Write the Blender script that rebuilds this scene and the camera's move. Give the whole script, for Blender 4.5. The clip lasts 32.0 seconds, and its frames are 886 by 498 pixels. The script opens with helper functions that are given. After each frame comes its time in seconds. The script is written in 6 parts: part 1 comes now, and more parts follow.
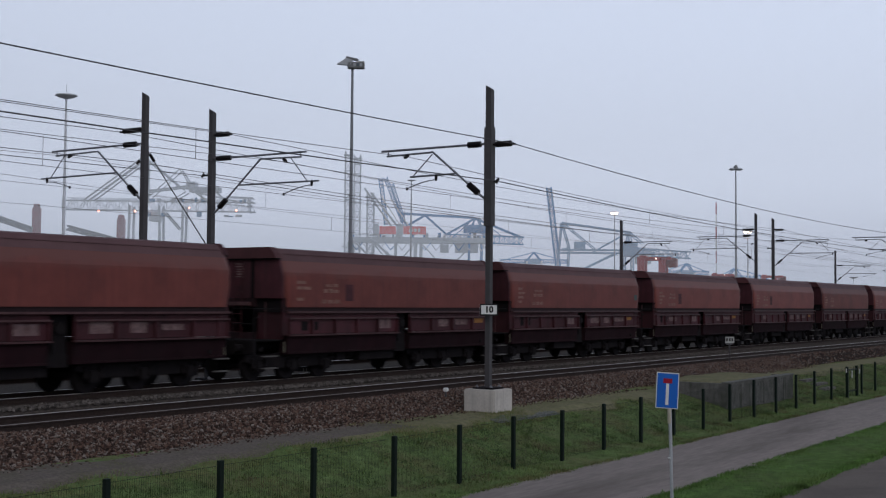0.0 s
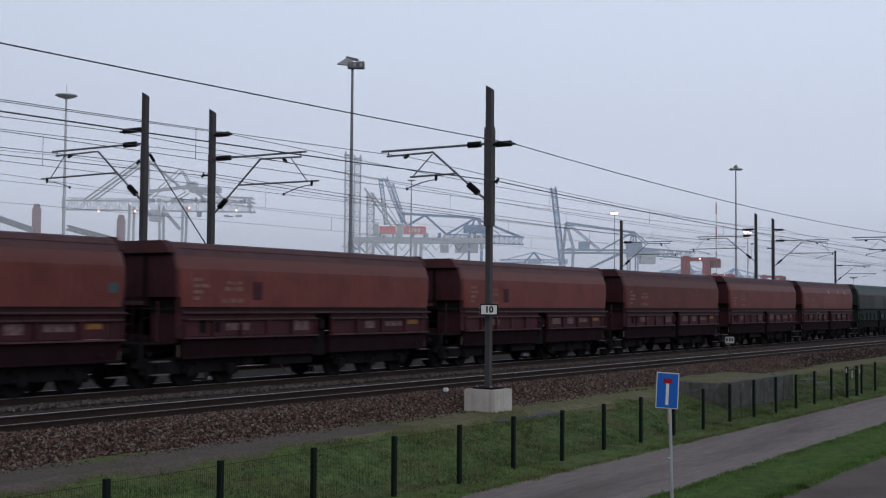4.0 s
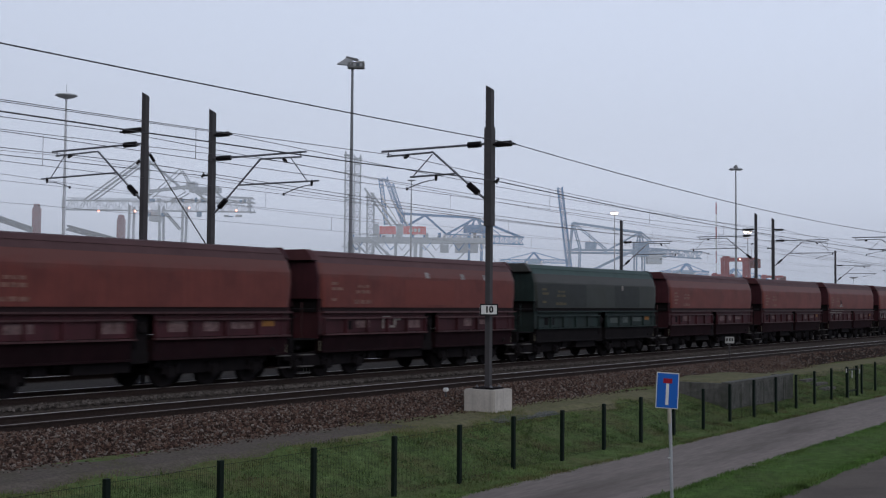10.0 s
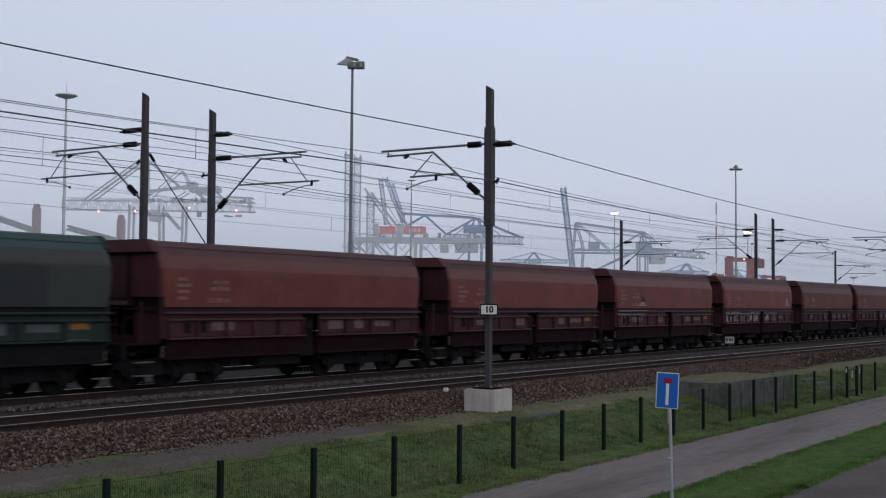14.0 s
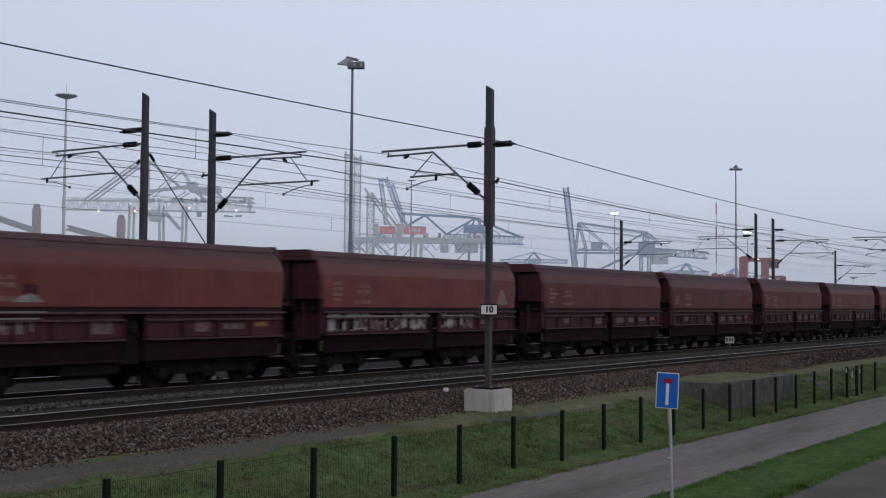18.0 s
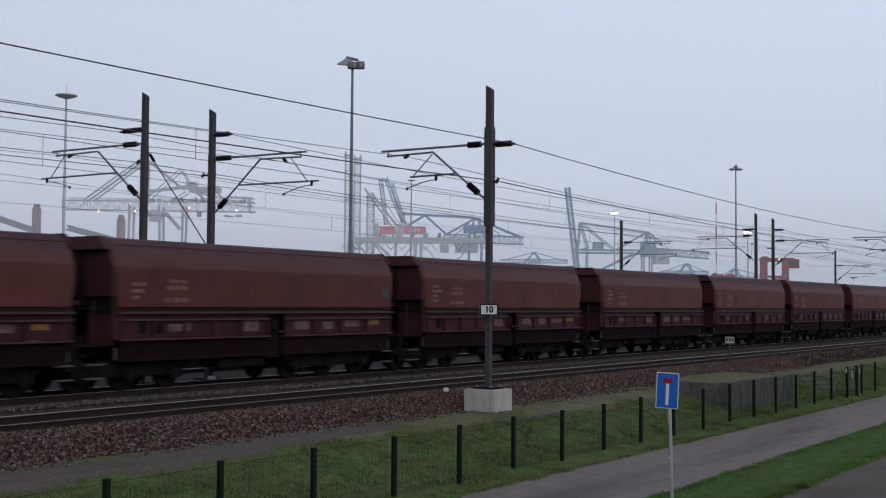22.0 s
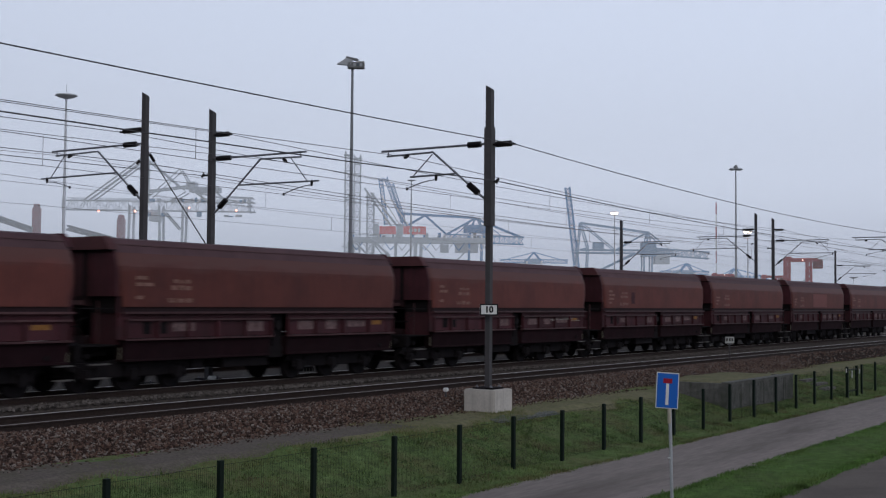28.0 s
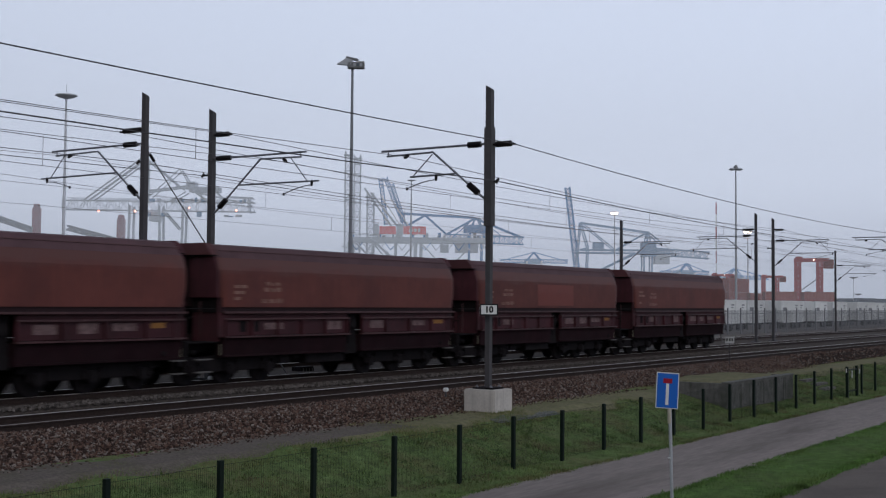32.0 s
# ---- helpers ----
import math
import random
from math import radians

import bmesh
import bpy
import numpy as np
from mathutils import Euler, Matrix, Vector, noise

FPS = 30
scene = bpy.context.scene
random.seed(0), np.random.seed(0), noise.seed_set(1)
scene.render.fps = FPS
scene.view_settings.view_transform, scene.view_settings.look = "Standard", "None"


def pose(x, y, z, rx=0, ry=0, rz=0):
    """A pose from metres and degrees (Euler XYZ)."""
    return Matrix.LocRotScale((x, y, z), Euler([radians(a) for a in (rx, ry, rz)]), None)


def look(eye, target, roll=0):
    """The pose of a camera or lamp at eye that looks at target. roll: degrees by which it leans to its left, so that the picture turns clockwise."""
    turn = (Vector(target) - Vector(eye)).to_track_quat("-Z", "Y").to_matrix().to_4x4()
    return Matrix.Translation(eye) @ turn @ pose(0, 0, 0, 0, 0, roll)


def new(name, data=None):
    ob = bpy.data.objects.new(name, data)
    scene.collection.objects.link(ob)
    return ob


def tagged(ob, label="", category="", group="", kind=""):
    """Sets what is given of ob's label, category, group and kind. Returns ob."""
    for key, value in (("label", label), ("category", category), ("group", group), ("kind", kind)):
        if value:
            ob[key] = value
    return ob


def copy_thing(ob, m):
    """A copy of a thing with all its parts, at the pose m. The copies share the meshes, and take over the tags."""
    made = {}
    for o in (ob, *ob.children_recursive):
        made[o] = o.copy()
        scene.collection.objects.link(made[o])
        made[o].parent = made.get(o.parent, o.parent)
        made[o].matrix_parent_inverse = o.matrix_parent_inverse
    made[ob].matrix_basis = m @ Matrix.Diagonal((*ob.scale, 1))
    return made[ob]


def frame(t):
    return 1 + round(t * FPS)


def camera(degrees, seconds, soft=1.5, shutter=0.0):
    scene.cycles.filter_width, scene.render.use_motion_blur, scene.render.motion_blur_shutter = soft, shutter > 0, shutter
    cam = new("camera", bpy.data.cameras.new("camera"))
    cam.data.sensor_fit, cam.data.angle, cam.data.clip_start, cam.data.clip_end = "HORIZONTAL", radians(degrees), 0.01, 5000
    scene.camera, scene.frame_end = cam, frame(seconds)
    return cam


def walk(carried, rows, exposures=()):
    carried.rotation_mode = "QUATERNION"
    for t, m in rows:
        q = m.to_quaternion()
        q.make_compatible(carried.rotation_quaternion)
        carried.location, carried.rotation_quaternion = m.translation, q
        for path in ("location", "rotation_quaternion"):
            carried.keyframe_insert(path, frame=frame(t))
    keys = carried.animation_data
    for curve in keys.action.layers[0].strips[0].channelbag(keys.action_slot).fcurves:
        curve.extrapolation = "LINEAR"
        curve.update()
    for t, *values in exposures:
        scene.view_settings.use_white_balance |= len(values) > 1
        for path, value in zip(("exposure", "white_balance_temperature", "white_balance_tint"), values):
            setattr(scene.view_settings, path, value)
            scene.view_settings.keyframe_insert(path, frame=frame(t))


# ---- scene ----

# One static view of a double-track freight line beside a container port.
# World: x runs along the rails (away from the viewer to +x), y across them, z = 0 at rail head.
EYE = Vector((0.0, 0.0, 2.5))
YAW, PITCH, ROLL = radians(56.64), radians(2.55), 0.45
AIM = Vector((math.sin(YAW) * math.cos(PITCH), math.cos(YAW) * math.cos(PITCH), math.sin(PITCH)))

cam = camera(40.0, 32.0, soft=1.2, shutter=0.6)
walk(cam, [(0.0, look(EYE, EYE + AIM * 10, ROLL)), (32.0, look(EYE, EYE + AIM * 10, ROLL))],
     [(0.0, 0.0), (32.0, 0.0)])

# ---- world and sun ----
world = bpy.data.worlds.new("overcast_sky")
scene.world = world
world.use_nodes = True
wn, wl = world.node_tree.nodes, world.node_tree.links
wn.clear()
w_out, w_bg, w_mix = wn.new("ShaderNodeOutputWorld"), wn.new("ShaderNodeBackground"), wn.new("ShaderNodeMix")
w_sky, w_co, w_sep, w_ramp = (wn.new("ShaderNodeTexSky"), wn.new("ShaderNodeTexCoord"),
                              wn.new("ShaderNodeSeparateXYZ"), wn.new("ShaderNodeValToRGB"))
w_sky.sky_type, w_sky.sun_disc = "NISHITA", False
w_sky.sun_elevation, w_sky.sun_rotation = radians(35), radians(216)
w_sky.air_density, w_sky.dust_density = 1.5, 4.0
w_gain = wn.new("ShaderNodeVectorMath")
w_gain.operation = "SCALE"
w_gain.inputs[3].default_value = 0.10
w_mix.data_type = "RGBA"
w_mix.inputs[0].default_value = 0.93           # thick even cloud over the clear sky
w_ramp.color_ramp.interpolation = "EASE"       # dusk: bright low down, dim overhead
w_ramp.color_ramp.elements[0].position, w_ramp.color_ramp.elements[0].color = 0.0, (0.430, 0.482, 0.595, 1)
w_ramp.color_ramp.elements[1].position, w_ramp.color_ramp.elements[1].color = 0.80, (0.24, 0.28, 0.36, 1)
w_low = w_ramp.color_ramp.elements.new(0.11)
w_low.color = (0.692, 0.766, 0.945, 1)
w_mid = w_ramp.color_ramp.elements.new(0.24)
w_mid.color = (0.775, 0.868, 1.085, 1)
wl.new(w_co.outputs["Generated"], w_sep.inputs[0])
wl.new(w_sep.outputs[2], w_ramp.inputs[0])
wl.new(w_sky.outputs[0], w_gain.inputs[0])
wl.new(w_gain.outputs[0], w_mix.inputs[6])
wl.new(w_ramp.outputs[0], w_mix.inputs[7])
wl.new(w_mix.outputs[2], w_bg.inputs[0])
wl.new(w_bg.outputs[0], w_out.inputs[0])
w_bg.inputs[1].default_value = 1.0
# the evening light lies ahead, beyond the port: the sky dims smoothly towards the viewer's back
w_dot, w_fall, w_fade = wn.new("ShaderNodeVectorMath"), wn.new("ShaderNodeMapRange"), wn.new("ShaderNodeVectorMath")
w_dot.operation, w_fade.operation = "DOT_PRODUCT", "SCALE"
w_dot.inputs[1].default_value = (math.sin(YAW + 1.0), math.cos(YAW + 1.0), 0.0)
w_fall.interpolation_type = "SMOOTHSTEP"
for k, v in ((1, -1.0), (2, 1.0), (3, 0.64), (4, 1.0)):
    w_fall.inputs[k].default_value = v
wl.new(w_co.outputs["Generated"], w_dot.inputs[0])
wl.new(w_dot.outputs["Value"], w_fall.inputs[0])
wl.new(w_mix.outputs[2], w_fade.inputs[0])
wl.new(w_fall.outputs[0], w_fade.inputs["Scale"])
wl.new(w_fade.outputs[0], w_bg.inputs[0])

sun = new("sun", bpy.data.lights.new("sun", "SUN"))
sun.data.energy, sun.data.angle, sun.data.color = 0.5, radians(30), (1.0, 0.95, 0.9)
sun.matrix_world = look((-60, -70, 65), (0, 0, 0))


# ---- materials ----
def material(name, colour, rough=0.6, metal=0.0, grain=(0.0, 8.0), stain=(0.0, 0.6, (0.1, 0.08, 0.06)),
             bump=(0.0, 30.0), rnd=0.0, stretch=(1, 1, 1), streak=0.0, island=False, spec=0.18):
    """Principled paint: grain (amount, per metre), stain (amount, per metre, colour), bump (metres, per metre),
    rnd: spread of brightness from object to object (or island to island)."""
    m = bpy.data.materials.new(name)
    m.use_nodes = True
    n, l = m.node_tree.nodes, m.node_tree.links
    b = n["Principled BSDF"]
    b.inputs["Roughness"].default_value, b.inputs["Metallic"].default_value = rough, metal
    b.inputs["Specular IOR Level"].default_value = spec
    co = n.new("ShaderNodeTexCoord")
    mp = n.new("ShaderNodeMapping")
    mp.inputs["Scale"].default_value = stretch
    l.new(co.outputs["Object"], mp.inputs[0])

    def nz(scale, detail=4.0, rgh=0.6):
        t = n.new("ShaderNodeTexNoise")
        t.inputs["Scale"].default_value, t.inputs["Detail"].default_value = scale, detail
        t.inputs["Roughness"].default_value = rgh
        l.new(mp.outputs[0], t.inputs["Vector"])
        return t

    def mix(kind, fac, a, c):
        x = n.new("ShaderNodeMix")
        x.data_type, x.blend_type = "RGBA", kind
        for sock, v in ((x.inputs[0], fac), (x.inputs[6], a), (x.inputs[7], c)):
            if hasattr(v, "is_linked"):
                l.new(v, sock)
            else:
                sock.default_value = v
        return x.outputs[2]

    def ramp(sock, p0, p1, v0, v1):
        r = n.new("ShaderNodeMapRange")
        r.inputs[1].default_value, r.inputs[2].default_value = p0, p1
        r.inputs[3].default_value, r.inputs[4].default_value = v0, v1
        l.new(sock, r.inputs[0])
        return r.outputs[0]

    col = (*colour, 1)
    if grain[0]:
        g = ramp(nz(grain[1]).outputs["Fac"], 0.25, 0.75, 1 - grain[0], 1 + grain[0])
        cmb = n.new("ShaderNodeCombineColor")
        for i in range(3):
            l.new(g, cmb.inputs[i])
        col = mix("MULTIPLY", 1.0, col, cmb.outputs[0])
    if stain[0]:
        s = ramp(nz(stain[1], 6.0, 0.65).outputs["Fac"], 0.45, 0.7, 0.0, stain[0])
        col = mix("MIX", s, col, (*stain[2], 1))
    if streak:
        mp2 = n.new("ShaderNodeMapping")
        mp2.inputs["Scale"].default_value = (3.0, 3.0, 0.16)
        l.new(co.outputs["Object"], mp2.inputs[0])
        t = n.new("ShaderNodeTexNoise")
        t.inputs["Scale"].default_value, t.inputs["Detail"].default_value = 2.2, 5.0
        l.new(mp2.outputs[0], t.inputs["Vector"])
        col = mix("MIX", ramp(t.outputs["Fac"], 0.48, 0.75, 0.0, streak), col, (*stain[2], 1))
    if rnd:
        if island:
            src = n.new("ShaderNodeNewGeometry").outputs["Random Per Island"]
        else:
            src = n.new("ShaderNodeObjectInfo").outputs["Random"]
        g = ramp(src, 0, 1, 1 - rnd, 1 + rnd)
        cmb = n.new("ShaderNodeCombineColor")
        for i in range(3):
            l.new(g, cmb.inputs[i])
        col = mix("MULTIPLY", 1.0, col, cmb.outputs[0])
    if hasattr(col, "is_linked"):
        l.new(col, b.inputs["Base Color"])
    else:
        b.inputs["Base Color"].default_value = col
    if bump[0]:
        bp = n.new("ShaderNodeBump")
        bp.inputs["Distance"].default_value = bump[0]
        l.new(nz(bump[1], 6.0).outputs["Fac"], bp.inputs["Height"])
        l.new(bp.outputs[0], b.inputs["Normal"])
    return m


def glowing(name, colour, strength):
    m = material(name, colour, 0.4)
    b = m.node_tree.nodes["Principled BSDF"]
    b.inputs["Emission Color"].default_value = (*colour, 1)
    b.inputs["Emission Strength"].default_value = strength
    return m


DIRT = (0.035, 0.028, 0.026)
M = {
    "grass_soil": material("grass_soil", (0.104, 0.150, 0.056), 0.95, 0, (0.5, 4.0), (0.7, 0.7, (0.150, 0.118, 0.066)), (0.03, 14.0), spec=0.05),
    "verge_turf": material("verge_turf", (0.080, 0.135, 0.038), 0.95, 0, (0.5, 3.0), (0.7, 0.5, (0.085, 0.092, 0.040)), (0.03, 14.0), spec=0.05),
    "dry_turf": material("dry_turf", (0.165, 0.154, 0.090), 0.95, 0, (0.3, 6.0), (0.6, 0.7, (0.095, 0.105, 0.045)), (0.03, 14.0), spec=0.05),
    "blade": material("grass_blade", (0.108, 0.170, 0.058), 0.9, 0, (0.9, 0.9), (0.9, 0.65, (0.155, 0.115, 0.066)), rnd=0.5, island=True, spec=0.05),
    "verge_blade": material("verge_blade", (0.098, 0.182, 0.050), 0.9, 0, (0.75, 0.9), (0.6, 0.4, (0.120, 0.125, 0.050)), rnd=0.5, island=True, spec=0.05),
    "weed": material("weed_leaf", (0.075, 0.115, 0.036), 0.8, 0, (0.4, 2.0), (0.4, 1.5, (0.09, 0.075, 0.035)), rnd=0.4, island=True, spec=0.08),
    "bracken": material("dead_bracken", (0.120, 0.090, 0.052), 0.9, 0, (0.5, 2.0), (0.4, 1.5, (0.12, 0.09, 0.05)), rnd=0.4, island=True, spec=0.05),
    "dark_weed": material("nettle_leaf", (0.055, 0.096, 0.034), 0.85, 0, (0.4, 2.0), rnd=0.45, island=True, spec=0.06),
    "dry_blade": material("dry_grass_blade", (0.175, 0.172, 0.078), 0.9, 0, (0.3, 0.8), (0.6, 0.3, (0.115, 0.165, 0.045)), rnd=0.35, island=True, spec=0.05),
    "ballast": material("ballast_bed", (0.034, 0.025, 0.021), 0.95, 0, (0.6, 22.0), (0.4, 1.2, (0.03, 0.022, 0.019)), (0.05, 22.0), spec=0.05),
    "ballast_mid": material("grey_ballast_bed", (0.070, 0.058, 0.051), 0.95, 0, (0.7, 16.0), (0.4, 0.9, (0.06, 0.048, 0.042)), (0.05, 18.0), spec=0.05),
    "ballast_grey": material("pale_ballast", (0.082, 0.069, 0.061), 0.95, 0, (0.5, 18.0), (0.4, 0.8, (0.09, 0.08, 0.072)), (0.05, 18.0), spec=0.05),
    "stone": material("ballast_stone", (0.150, 0.112, 0.096), 0.9, 0, (0.25, 30.0), (0.35, 0.6, (0.07, 0.055, 0.05)), rnd=0.65, island=True),
    "grit": material("grit_path", (0.140, 0.118, 0.104), 0.95, 0, (0.35, 14.0), (0.6, 0.9, (0.085, 0.086, 0.048)), (0.02, 30.0), spec=0.05),
    "yard_grit": material("yard_grit", (0.165, 0.148, 0.136), 0.95, 0, (0.35, 6.0), (0.6, 0.5, (0.11, 0.102, 0.085)), (0.02, 30.0), spec=0.05),
    "asphalt": material("asphalt", (0.240, 0.206, 0.190), 0.95, 0, (0.18, 10.0), (0.9, 0.55, (0.115, 0.096, 0.086)), (0.004, 60.0), spec=0.06, stretch=(0.16, 1, 1)),
    "asphalt_dark": material("dark_asphalt", (0.160, 0.136, 0.122), 0.95, 0, (0.25, 24.0), (0.7, 0.5, (0.095, 0.081, 0.073)), (0.004, 60.0), spec=0.06),
    "rail_side": material("rail_rust", (0.030, 0.020, 0.017), 0.85, 0.1, (0.3, 12.0)),
    "rail_dim": material("dull_rail_head", (0.27, 0.235, 0.22), 0.55, 0.4, (0.35, 3.0)),
    "rail_head": material("rail_head", (0.58, 0.53, 0.50), 0.38, 0.6, (0.25, 3.0)),
    "sleeper": material("grimy_sleeper", (0.045, 0.039, 0.036), 0.9, 0, (0.35, 9.0), (0.5, 2.0, (0.075, 0.066, 0.060)), rnd=0.3),
    "step_slab": material("concrete_slab", (0.17, 0.155, 0.145), 0.9, 0, (0.25, 9.0), rnd=0.2),
    "concrete": material("concrete", (0.53, 0.49, 0.45), 0.9, 0, (0.12, 14.0), (0.4, 1.3, (0.27, 0.245, 0.22)), (0.004, 30.0), streak=0.45),
    "old_concrete": material("old_concrete", (0.125, 0.120, 0.114), 0.9, 0, (0.4, 4.0), (0.75, 0.8, (0.045, 0.048, 0.036)), (0.006, 25.0), streak=0.5),
    "mast": material("mast_steel", (0.074, 0.069, 0.073), 0.7, 0.0, (0.15, 6.0), (0.3, 1.5, (0.04, 0.036, 0.034)), rnd=0.05),
    "galv": material("galvanised", (0.21, 0.21, 0.23), 0.5, 0.6, (0.15, 9.0)),
    "insulator": material("insulator_brown", (0.012, 0.010, 0.011), 0.35),
    "wire": material("wire_bronze", (0.075, 0.071, 0.075), 0.6, 0.5, (0.1, 3.0)),
    "fence_green": material("fence_green", (0.008, 0.014, 0.011), 0.6, 0, (0.15, 20.0), spec=0.1),
    "white": material("white_enamel", (0.70, 0.70, 0.69), 0.45, 0, (0.04, 6.0), (0.2, 3.0, (0.4, 0.39, 0.37)), spec=0.3),
    "black": material("black_paint", (0.012, 0.012, 0.013), 0.5),
    "sign_blue": material("sign_blue", (0.006, 0.115, 0.50), 0.35, 0, (0.06, 4.0), (0.2, 2.0, (0.01, 0.075, 0.30)), spec=0.4),
    "sign_red": material("sign_red", (0.30, 0.012, 0.03), 0.4),
    "pole_grey": material("pole_grey", (0.40, 0.41, 0.43), 0.45, 0.3, (0.1, 9.0)),
    "oxide": material("wagon_oxide_red", (0.166, 0.044, 0.036), 0.55, 0, (0.22, 0.9), (0.5, 0.5, (0.074, 0.024, 0.024)), (0.003, 9.0), 0.10, streak=0.5),
    "oxide_fresh": material("repainted_red", (0.165, 0.040, 0.031), 0.5, 0, (0.08, 2.0)),
    "oxide_roof": material("wagon_roof_dust", (0.102, 0.054, 0.057), 0.7, 0, (0.18, 1.1), (0.45, 0.6, (0.078, 0.038, 0.042)), rnd=0.12),
    "oxide_low": material("wagon_low_and_shaded_end_red", (0.060, 0.017, 0.022), 0.65, 0, (0.2, 2.5), (0.6, 0.9, (0.025, 0.013, 0.014)), rnd=0.2, streak=0.5),
    "green": material("wagon_green", (0.043, 0.048, 0.043), 0.55, 0, (0.14, 1.2), (0.3, 0.55, (0.045, 0.042, 0.030)), (0.002, 12.0), streak=0.3),
    "green_roof": material("wagon_green_roof", (0.056, 0.088, 0.084), 0.65, 0, (0.12, 1.5), (0.3, 0.8, (0.05, 0.07, 0.068))),
    "green_low": material("wagon_green_low", (0.022, 0.036, 0.034), 0.7, 0, (0.2, 2.5), (0.5, 0.9, (0.02, 0.018, 0.017)), streak=0.4),
    "green_dark": material("wagon_green_patch", (0.031, 0.034, 0.033), 0.6, 0, (0.15, 2.0)),
    "under": material("underframe_grime", (0.0105, 0.0085, 0.0095), 0.85, 0, (0.25, 5.0), (0.4, 1.5, (0.018, 0.014, 0.014)), spec=0.1),
    "tread": material("wheel_tread", (0.16, 0.15, 0.15), 0.4, 0.8, (0.2, 9.0)),
    "letter": material("faded_lettering", (0.222, 0.122, 0.098), 0.7, 0, (0.5, 9.0), (0.8, 4.0, (0.12, 0.04, 0.034))),
    "plate": material("faded_plate", (0.162, 0.105, 0.104), 0.7, 0, (0.5, 6.0), (0.9, 3.5, (0.066, 0.026, 0.028))),
    "plate_yellow": material("ochre_plate", (0.27, 0.125, 0.036), 0.7, 0, (0.25, 9.0), (0.4, 4.0, (0.10, 0.04, 0.025))),
    "letter_ochre": material("ochre_lettering", (0.105, 0.088, 0.050), 0.7, 0, (0.3, 9.0), (0.5, 3.0, (0.045, 0.05, 0.04))),
    "plate_grey": material("grey_plate", (0.085, 0.10, 0.095), 0.7, 0, (0.3, 7.0), (0.6, 2.5, (0.03, 0.045, 0.042))),
    "sleeve": material("beige_sleeve", (0.46, 0.41, 0.34), 0.7, 0, (0.1, 9.0)),
    "gravel": material("grey_gravel", (0.095, 0.082, 0.075), 0.95, 0, (0.3, 30.0), (0.3, 0.8, (0.09, 0.078, 0.07)), rnd=0.55, island=True, spec=0.08),
    "blue_gravel": material("blue_gravel", (0.165, 0.172, 0.172), 0.95, 0, (0.3, 30.0), (0.3, 0.8, (0.13, 0.14, 0.145)), rnd=0.25, island=True, spec=0.08),
    "dull_spot": material("dull_reflector", (0.15, 0.13, 0.125), 0.7, 0, (0.3, 8.0)),
    # Lighter red that paints a highlight along the sill and bottom rails.
    "sill_red": material("sill_highlight_red", (0.078, 0.036, 0.038), 0.5, 0, (0.35, 2.5), (0.6, 0.9, (0.045, 0.018, 0.020)), rnd=0.2),
    "spray": material("sprayed_silver", (0.29, 0.27, 0.26), 0.7, 0, (0.35, 3.0), (0.5, 1.2, (0.06, 0.035, 0.035))),
    "pale_dirt": material("pale_splash", (0.25, 0.22, 0.20), 0.8, 0, (0.3, 8.0)),
}


def pebble_material():
    """Crushed stone: each piece grey, brown or rust by its own random value."""
    m = M["stone"]
    n, l = m.node_tree.nodes, m.node_tree.links
    geo, rp = n.new("ShaderNodeNewGeometry"), n.new("ShaderNodeValToRGB")
    e = rp.color_ramp.elements
    e[0].position, e[0].color = 0.0, (0.026, 0.017, 0.014, 1)
    e[1].position, e[1].color = 1.0, (0.250, 0.210, 0.186, 1)
    for p, c in ((0.35, (0.050, 0.030, 0.024)), (0.60, (0.112, 0.064, 0.048)), (0.80, (0.150, 0.102, 0.082)), (0.92, (0.170, 0.148, 0.134))):
        e.new(p).color = (*c, 1)
    l.new(geo.outputs["Random Per Island"], rp.inputs[0])
    l.new(rp.outputs[0], n["Principled BSDF"].inputs["Base Color"])


pebble_material()


def dusty(m, dust, z0, z1):
    """Coal dust lies on the upper, inclined part of a wagon side and thins out downwards."""
    n, l = m.node_tree.nodes, m.node_tree.links
    b = n["Principled BSDF"]
    co, sp, nz, add, mr, mx = (n.new("ShaderNodeTexCoord"), n.new("ShaderNodeSeparateXYZ"), n.new("ShaderNodeTexNoise"), n.new("ShaderNodeMath"),
                               n.new("ShaderNodeMapRange"), n.new("ShaderNodeMix"))
    mp = n.new("ShaderNodeMapping")
    mp.inputs["Scale"].default_value = (0.5, 1.0, 2.0)
    nz.inputs["Scale"].default_value, nz.inputs["Detail"].default_value = 1.6, 6.0
    add.operation, add.inputs[1].default_value = "MULTIPLY_ADD", 0.55
    mr.inputs[1].default_value, mr.inputs[2].default_value = z0 + 0.27, z1 + 0.27
    mr.inputs[3].default_value, mr.inputs[4].default_value = 0.0, 0.9
    mx.data_type = "RGBA"
    l.new(co.outputs["Object"], sp.inputs[0])
    l.new(co.outputs["Object"], mp.inputs[0])
    l.new(mp.outputs[0], nz.inputs["Vector"])
    l.new(nz.outputs["Fac"], add.inputs[0])
    l.new(sp.outputs[2], add.inputs[2])
    l.new(add.outputs[0], mr.inputs[0])
    l.new(mr.outputs[0], mx.inputs[0])
    l.new(b.inputs["Base Color"].links[0].from_socket, mx.inputs[6])
    mx.inputs[7].default_value = (*dust, 1)
    l.new(mx.outputs[2], b.inputs["Base Color"])


